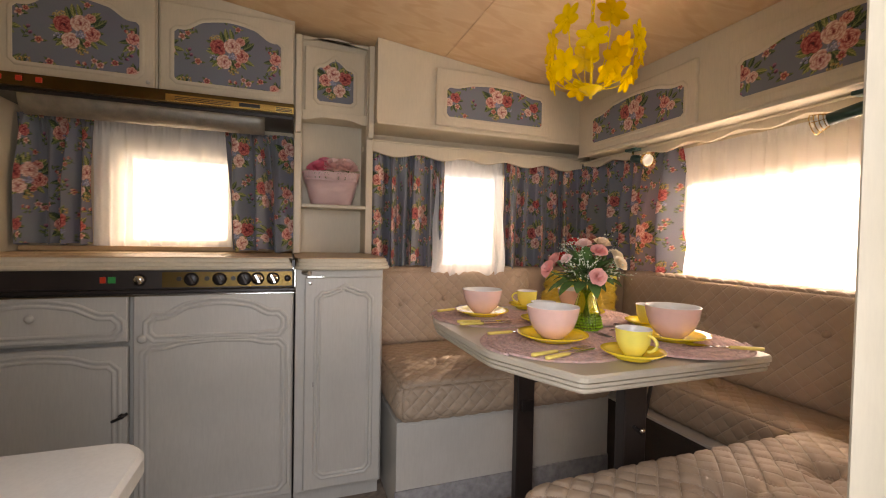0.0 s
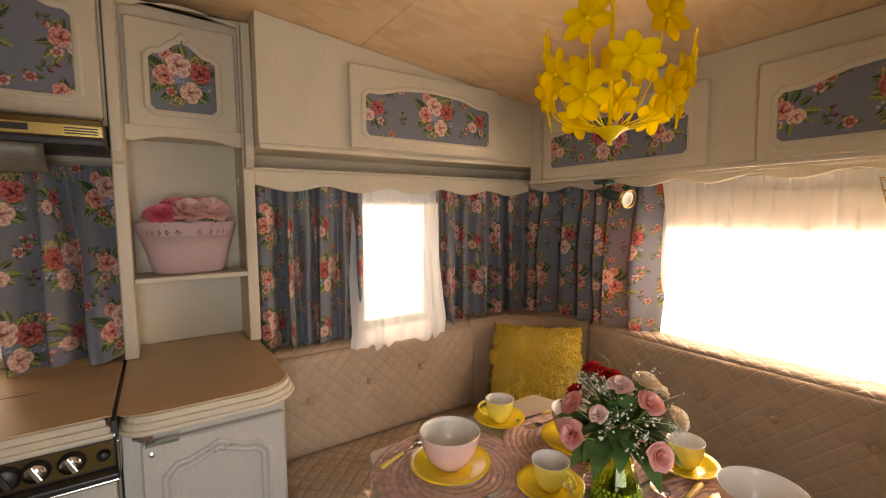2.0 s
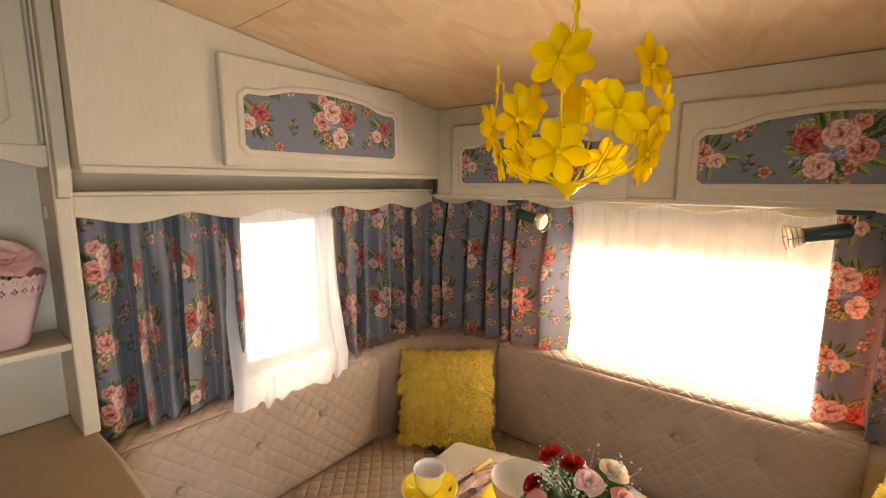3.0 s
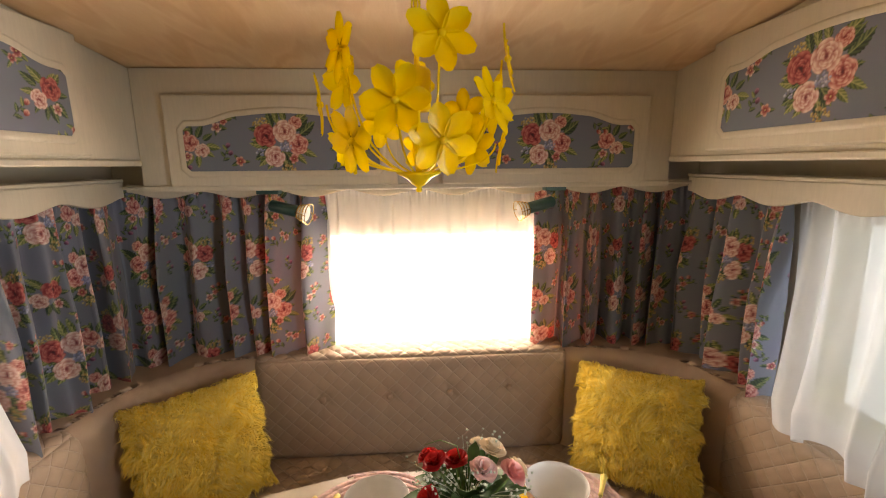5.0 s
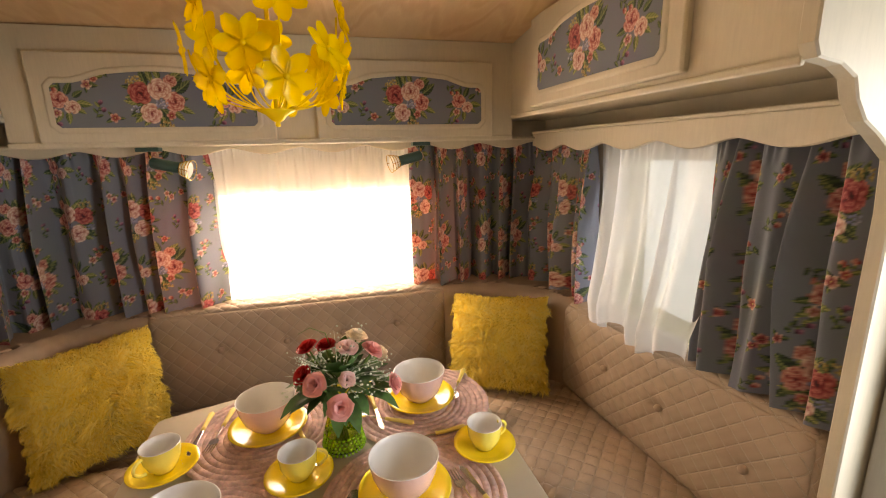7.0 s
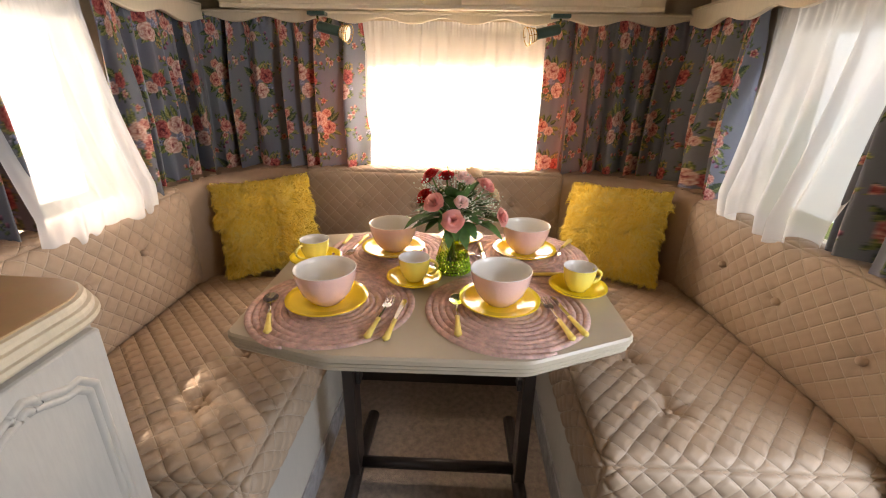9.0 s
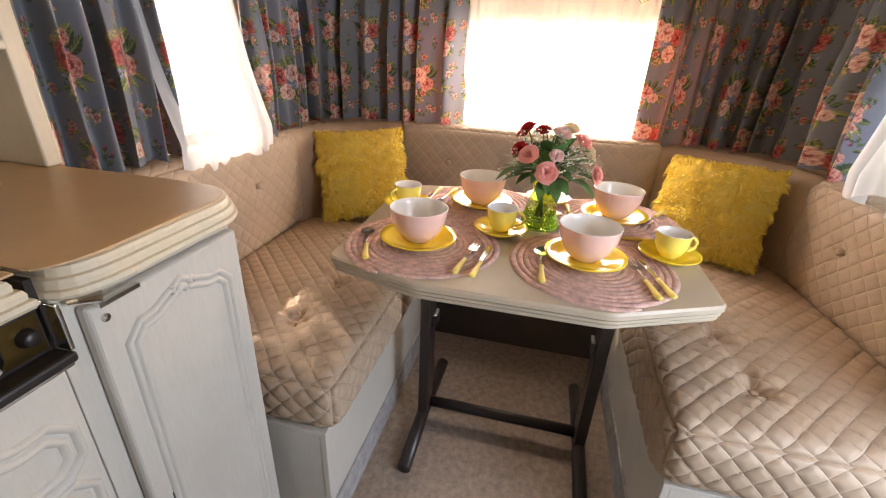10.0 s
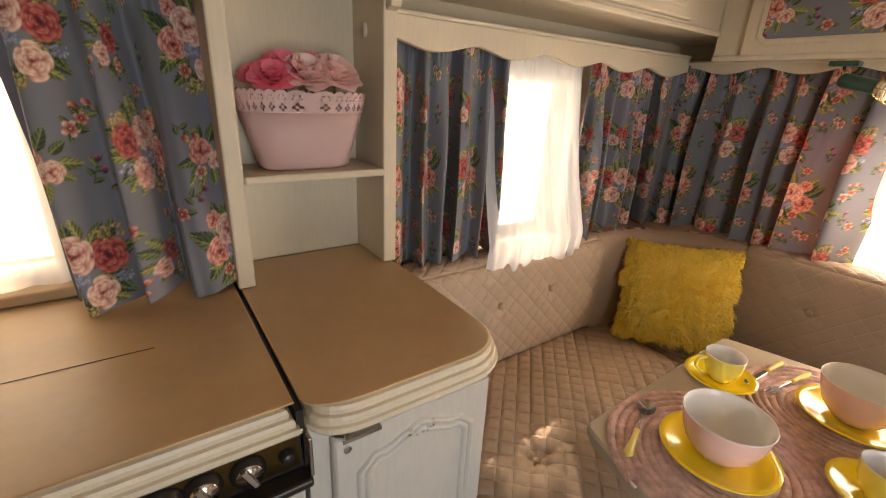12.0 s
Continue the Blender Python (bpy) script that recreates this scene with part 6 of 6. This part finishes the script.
# ---- shaggy cushions ----
def shaggy(label, centre, rot, w, h, seed, thick=0.075):
    c = thing("throw_pillow", label, "pillow", "yellow pillows")
    c.matrix_basis = Matrix.Translation(centre) @ rot
    rnd = np.random.RandomState(seed)

    def surf(u, v, s):
        bulge = (max(0.0, 1 - abs(u) ** 2.6) * max(0.0, 1 - abs(v) ** 2.6)) ** 0.55
        pinch = 1 - 0.07 * (1 - abs(u) ** 2) * abs(v) ** 2
        pinch2 = 1 - 0.07 * (1 - abs(v) ** 2) * abs(u) ** 2
        return np.array((u * w / 2 * pinch2, v * h / 2 * pinch, s * thick * bulge))

    n = 22
    verts, faces = [], []
    for s in (-1, 1):
        b = len(verts)
        for i in range(n + 1):
            for j in range(n + 1):
                verts.append(surf(-1 + 2 * i / n, -1 + 2 * j / n, s))
        for i in range(n):
            for j in range(n):
                f = (b + i * (n + 1) + j, b + (i + 1) * (n + 1) + j, b + (i + 1) * (n + 1) + j + 1, b + i * (n + 1) + j + 1)
                faces.append(f if s > 0 else f[::-1])
    raw_part("cushion_body", verts, faces, FUR, c)
    fv, ff = [], []
    for k in range(1500):
        s = 1 if rnd.rand() < 0.75 else -1
        u, v = rnd.uniform(-1, 1, 2)
        if rnd.rand() < 0.26:
            if rnd.rand() < 0.5:
                u = math.copysign(1 - abs(rnd.normal(0, 0.03)), u)
            else:
                v = math.copysign(1 - abs(rnd.normal(0, 0.03)), v)
        nrm = np.array((u ** 5 * 0.9, v ** 5 * 0.9, s * (1.05 - 0.6 * max(u * u, v * v))))
        nrm /= np.linalg.norm(nrm)
        a = 1.3 * noise.noise(Vector((u * 2.0, v * 2.0, seed))) + 1.5 * noise.noise(Vector((u * 5, v * 5, seed + 9)))
        lie = np.array((0.9 * math.sin(a), -0.75 + 0.5 * math.cos(a), 0.0)) + rnd.normal(0, 0.20, 3)
        L = rnd.uniform(0.025, 0.039)
        root = surf(u, v, s)
        lock = root + (nrm * 0.45 + lie * 0.76) * L
        for i in range(13):
            uu, vv = np.clip((u + rnd.normal(0, 0.060), v + rnd.normal(0, 0.060)), -1, 1)
            p = surf(uu, vv, s)
            low = p + nrm * L * 0.26 + (lock - p) * 0.16
            mid = p + nrm * L * 0.34 + (lock - p) * 0.46
            tip = p + (lock - p) * rnd.uniform(0.85, 1.15) + (p - root) * 0.60 + np.array((0, -0.16 * L, 0)) + rnd.normal(0, 0.0034, 3)
            side = np.cross(tip - p, nrm + rnd.normal(0, 0.35, 3))
            side = side / (np.linalg.norm(side) + 1e-9) * rnd.uniform(0.0008, 0.0015)
            b = len(fv)
            fv += [p - side, p + side, low - side, low + side, mid - side * 0.85, mid + side * 0.85, tip]
            ff += [(b, b + 1, b + 3, b + 2), (b + 2, b + 3, b + 5, b + 4), (b + 4, b + 5, b + 6)]
    tagged(raw_part("fur", fv, ff, FUR, c, "long shaggy yellow fur"), kind="stuff")
    return c


def facing(direction, tip_back, spin=0.0):
    d = Vector(direction).normalized()
    up = Vector((0, 0, 1))
    x = up.cross(d).normalized()
    y = d.cross(x)
    m = Matrix(((x.x, y.x, d.x, 0), (x.y, y.y, d.y, 0), (x.z, y.z, d.z, 0), (0, 0, 0, 1)))
    return m @ Matrix.Rotation(radians(spin), 4, "Z")


shaggy("shaggy yellow throw pillow propped in the bench corner", (1.268, 1.925, 0.690), facing((-0.80, -0.50, 0.26), 0, 2), 0.345, 0.340, 3)
shaggy("shaggy yellow throw pillow leaning in the bench corner", (1.255, 0.590, 0.705), facing((-0.74, 0.52, 0.40), 0, 3), 0.350, 0.325, 8)

# ---- chandelier ----
LX, LY = 0.797, 1.262
lamp = thing("pendant_lamp", "yellow metal pendant lamp made of enamel flowers", "lamp")
part("bottom_cap", lathe(bmesh.new(), [(0, 0.0), (0.004, 0.001), (0.0055, 0.005), (0.004, 0.009), (0.012, 0.014), (0.022, 0.024), (0.036, 0.031), (0.038, 0.034), (0.0, 0.036)], 28, Matrix.Translation((LX, LY, 1.474))), YELLOW, lamp, smooth=True)
part("centre_rod", cyl(bmesh.new(), (LX, LY, 1.506), (LX, LY, 1.74), 0.0045), YELLOW, lamp, smooth=True)
part("socket", lathe(bmesh.new(), [(0, 0), (0.020, 0.0), (0.022, 0.004), (0.022, 0.062), (0.018, 0.066), (0, 0.068)], 24, Matrix.Translation((LX, LY, 1.605))), YELLOW, lamp, smooth=True)
bm = bmesh.new()
for k in range(5):
    z = 1.745 + 0.019 * k
    m = Matrix.Translation((LX, LY, z)) @ Matrix.Rotation(radians(90 * (k % 2)), 4, "Z") @ Matrix.Rotation(radians(90), 4, "X")
    pts = [m @ Vector((0.006 * math.cos(a), 0.011 * math.sin(a), 0)) for a in [2 * math.pi * i / 12 for i in range(13)]]
    tube(bm, pts, 0.0016, 6)
part("chain", bm, YELLOW, lamp, "yellow chain", smooth=True)
part("cable", cyl(bmesh.new(), (LX + 0.004, LY, 1.73), (LX + 0.004, LY, ceiling_z(LX) - 0.001), 0.0028, seg=8), YELLOW, lamp, smooth=True)


def enamel_flower():
    bm = bmesh.new()
    for k in range(6):
        a = 2 * math.pi * k / 6
        rows = []
        for i in range(7):
            v = i / 6
            r = 0.004 + 0.044 * v
            w = 0.0152 * math.sin(math.pi * (0.06 + 0.88 * v ** 1.12)) ** 0.72
            z = 0.004 + 0.006 * v * v - 0.003 * v
            rows.append([(r, w * u, z + 0.004 * u * u * (1 - 0.3 * v)) for u in (-1, -0.5, 0, 0.5, 1)])
        vs = [[bm.verts.new((x * math.cos(a) - y * math.sin(a), x * math.sin(a) + y * math.cos(a), z)) for x, y, z in row] for row in rows]
        for p, q in zip(vs, vs[1:]):
            for j in range(4):
                bm.faces.new((p[j], p[j + 1], q[j + 1], q[j]))
    bmesh.ops.solidify(bm, geom=bm.faces[:], thickness=0.0009)
    bmesh.ops.create_uvsphere(bm, u_segments=12, v_segments=8, radius=0.0055, matrix=Matrix.Translation((0, 0, 0.006)))
    me = bpy.data.meshes.new("flower")
    bm.to_mesh(me)
    bm.free()
    me.materials.append(YELLOW)
    me.polygons.foreach_set("use_smooth", [True] * len(me.polygons))
    return me


fm = enamel_flower()
cap = Vector((LX, LY, 1.508))
rnd = random.Random(12)
# turn about the rod, height, reach, upward tilt
FLOWERS = ((-165, 1.690, 0.118, 0.15), (167, 1.605, 0.130, 0.0), (-165, 1.555, 0.122, -0.25), (-128, 1.608, 0.132, 0.35), (123, 1.682, 0.124, 0.1), (131, 1.556, 0.122, -0.30), (-106, 1.676, 0.138, 0.25), (-98, 1.552, 0.130, -0.2),
           (100, 1.612, 0.146, 0.0), (62, 1.660, 0.136, 0.2), (70, 1.552, 0.126, -0.3), (28, 1.600, 0.138, 0.05), (5, 1.668, 0.132, 0.2), (-8, 1.552, 0.122, -0.3), (-38, 1.610, 0.138, 0.1), (-66, 1.622, 0.142, 0.05), (-52, 1.550, 0.124, -0.25))
for turn, zz, rr, tilt in FLOWERS:
    a = radians(turn)
    p = Vector((LX + rr * math.cos(a), LY + rr * math.sin(a), zz))
    d = Vector((math.cos(a), math.sin(a), tilt + rnd.uniform(-0.08, 0.08))).normalized()
    f = new("flower", fm)
    f.parent = lamp
    f.matrix_basis = Matrix.Translation(p) @ d.to_track_quat("Z", "Y").to_matrix().to_4x4() @ Matrix.Rotation(rnd.uniform(0, 1), 4, "Z") @ Matrix.Scale(rnd.uniform(0.98, 1.10), 4)
    q = p - d * 0.003
    mid = cap + Vector((math.cos(a), math.sin(a), 0)) * rr * 0.95 + Vector((0, 0, (zz - cap.z) * 0.22))
    st = cap + Vector((math.cos(a), math.sin(a), 0)) * 0.030
    pts = [st * (1 - k / 8) ** 2 + mid * 2 * (k / 8) * (1 - k / 8) + q * (k / 8) ** 2 for k in range(9)]
    part("arm", tube(bmesh.new(), pts, 0.0018, 6), YELLOW, lamp, smooth=True)


# ---- spot lamps under the end locker ----
def spot(y, aim):
    s = thing("spot_lamp", "dark green reading spot with brass arm and wire cage", "lamp", "reading spots")
    part("mount", boxes((1.365, 1.405, y - 0.032, y + 0.032, 1.438, 1.451), bevel=0.003), GREENMETAL, s)
    d = Vector(aim).normalized()
    c = Vector((1.385, y, 1.405))
    part("arm", tube(bmesh.new(), [(1.385, y, 1.440), (1.385, y, 1.42), c + d * 0.01], 0.004, 8), GOLD, s, "brass arm", smooth=True)
    q = d.to_track_quat("Z", "Y").to_matrix().to_4x4()
    part("body", lathe(bmesh.new(), [(0, -0.004), (0.014, 0.0), (0.018, 0.006), (0.018, 0.085), (0.0165, 0.088), (0, 0.088)], 24, Matrix.Translation(c) @ q), GREENMETAL, s, smooth=True)
    bm = bmesh.new()
    for k in range(4):
        z, r = 0.092 + 0.010 * k, 0.021 + 0.0035 * k
        pts = [Matrix.Translation(c) @ q @ Vector((r * math.cos(a), r * math.sin(a), z)) for a in [2 * math.pi * i / 24 for i in range(25)]]
        tube(bm, pts, 0.0014, 6)
    for k in range(4):
        a = math.pi / 2 * k
        tube(bm, [Matrix.Translation(c) @ q @ Vector((r * math.cos(a), r * math.sin(a), z)) for r, z in ((0.017, 0.085), (0.0315, 0.122))], 0.0012, 6)
    part("cage", bm, GOLD, s, "brass wire cage", smooth=True)
    part("bulb", lathe(bmesh.new(), [(0.013, 0.088), (0.019, 0.094), (0.025, 0.108), (0.026, 0.114), (0.022, 0.116), (0.014, 0.108), (0, 0.104)], 24, Matrix.Translation(c) @ q), WHITE_GLAZE, s, "white reflector bulb", smooth=True)
    return s


spot(1.700, (-0.18, -0.95, -0.22))
spot(0.838, (-0.18, 0.95, -0.22))

# round yellow ornament on the partition
orn = thing("wall_ornament", "round yellow ornament on the kitchen partition", "ornament")
part("disc", lathe(bmesh.new(), [(0, 0), (0.07, 0), (0.075, 0.004), (0.07, 0.010), (0.03, 0.018), (0, 0.020)], 40, Matrix.Translation((-1.104, 1.93, 1.40)) @ Matrix.Rotation(radians(90), 4, "Y")), YELLOW, orn, smooth=True)


# tree added out of view so that its leaves break the sunlight into dapples
tree = thing("tree", "leafy green tree added out of view on the lawn to dapple the sunlight", "tree")
bm = tube(bmesh.new(), [(3.3, 5.6, -0.46), (3.28, 5.55, 1.0), (3.2, 5.45, 2.2), (3.1, 5.3, 3.4)], 0.16, 12, 0.06)
for a, r in ((0.3, 1.0), (1.7, 0.9), (2.9, 1.1), (4.1, 1.0), (5.3, 0.9)):
    tube(bm, [(3.2, 5.45, 2.2), (3.2 + 0.5 * r * math.cos(a), 5.45 + 0.5 * r * math.sin(a), 2.9), (3.15 + 1.1 * r * math.cos(a), 5.4 + 1.1 * r * math.sin(a), 3.5)], 0.06, 8, 0.015)
part("trunk", bm, BROWNBOARD, tree, "brown bark", smooth=True)
rs = np.random.RandomState(31)
tv, tf = [], []
for k in range(5200):
    d = rs.normal(0, 1, 3)
    d /= np.linalg.norm(d)
    p = np.array((3.05, 5.25, 3.35)) + d * np.array((1.75, 1.75, 1.25)) * rs.uniform(0.15, 1.0) ** 0.5
    if noise.noise(Vector(p * 1.6)) < -0.12:
        continue
    x, y = rs.normal(0, 1, 3), rs.normal(0, 1, 3)
    x /= np.linalg.norm(x)
    y = np.cross(x, y)
    y /= np.linalg.norm(y)
    L = rs.uniform(0.06, 0.11)
    b = len(tv)
    tv += [p, p + x * L * 0.5 + y * L * 0.28, p + x * L, p + x * L * 0.5 - y * L * 0.28]
    tf += [(b, b + 1, b + 2, b + 3)]
tagged(raw_part("crown", tv, tf, LEAF, tree, "crown of many small leaves", smooth=False), kind="stuff")
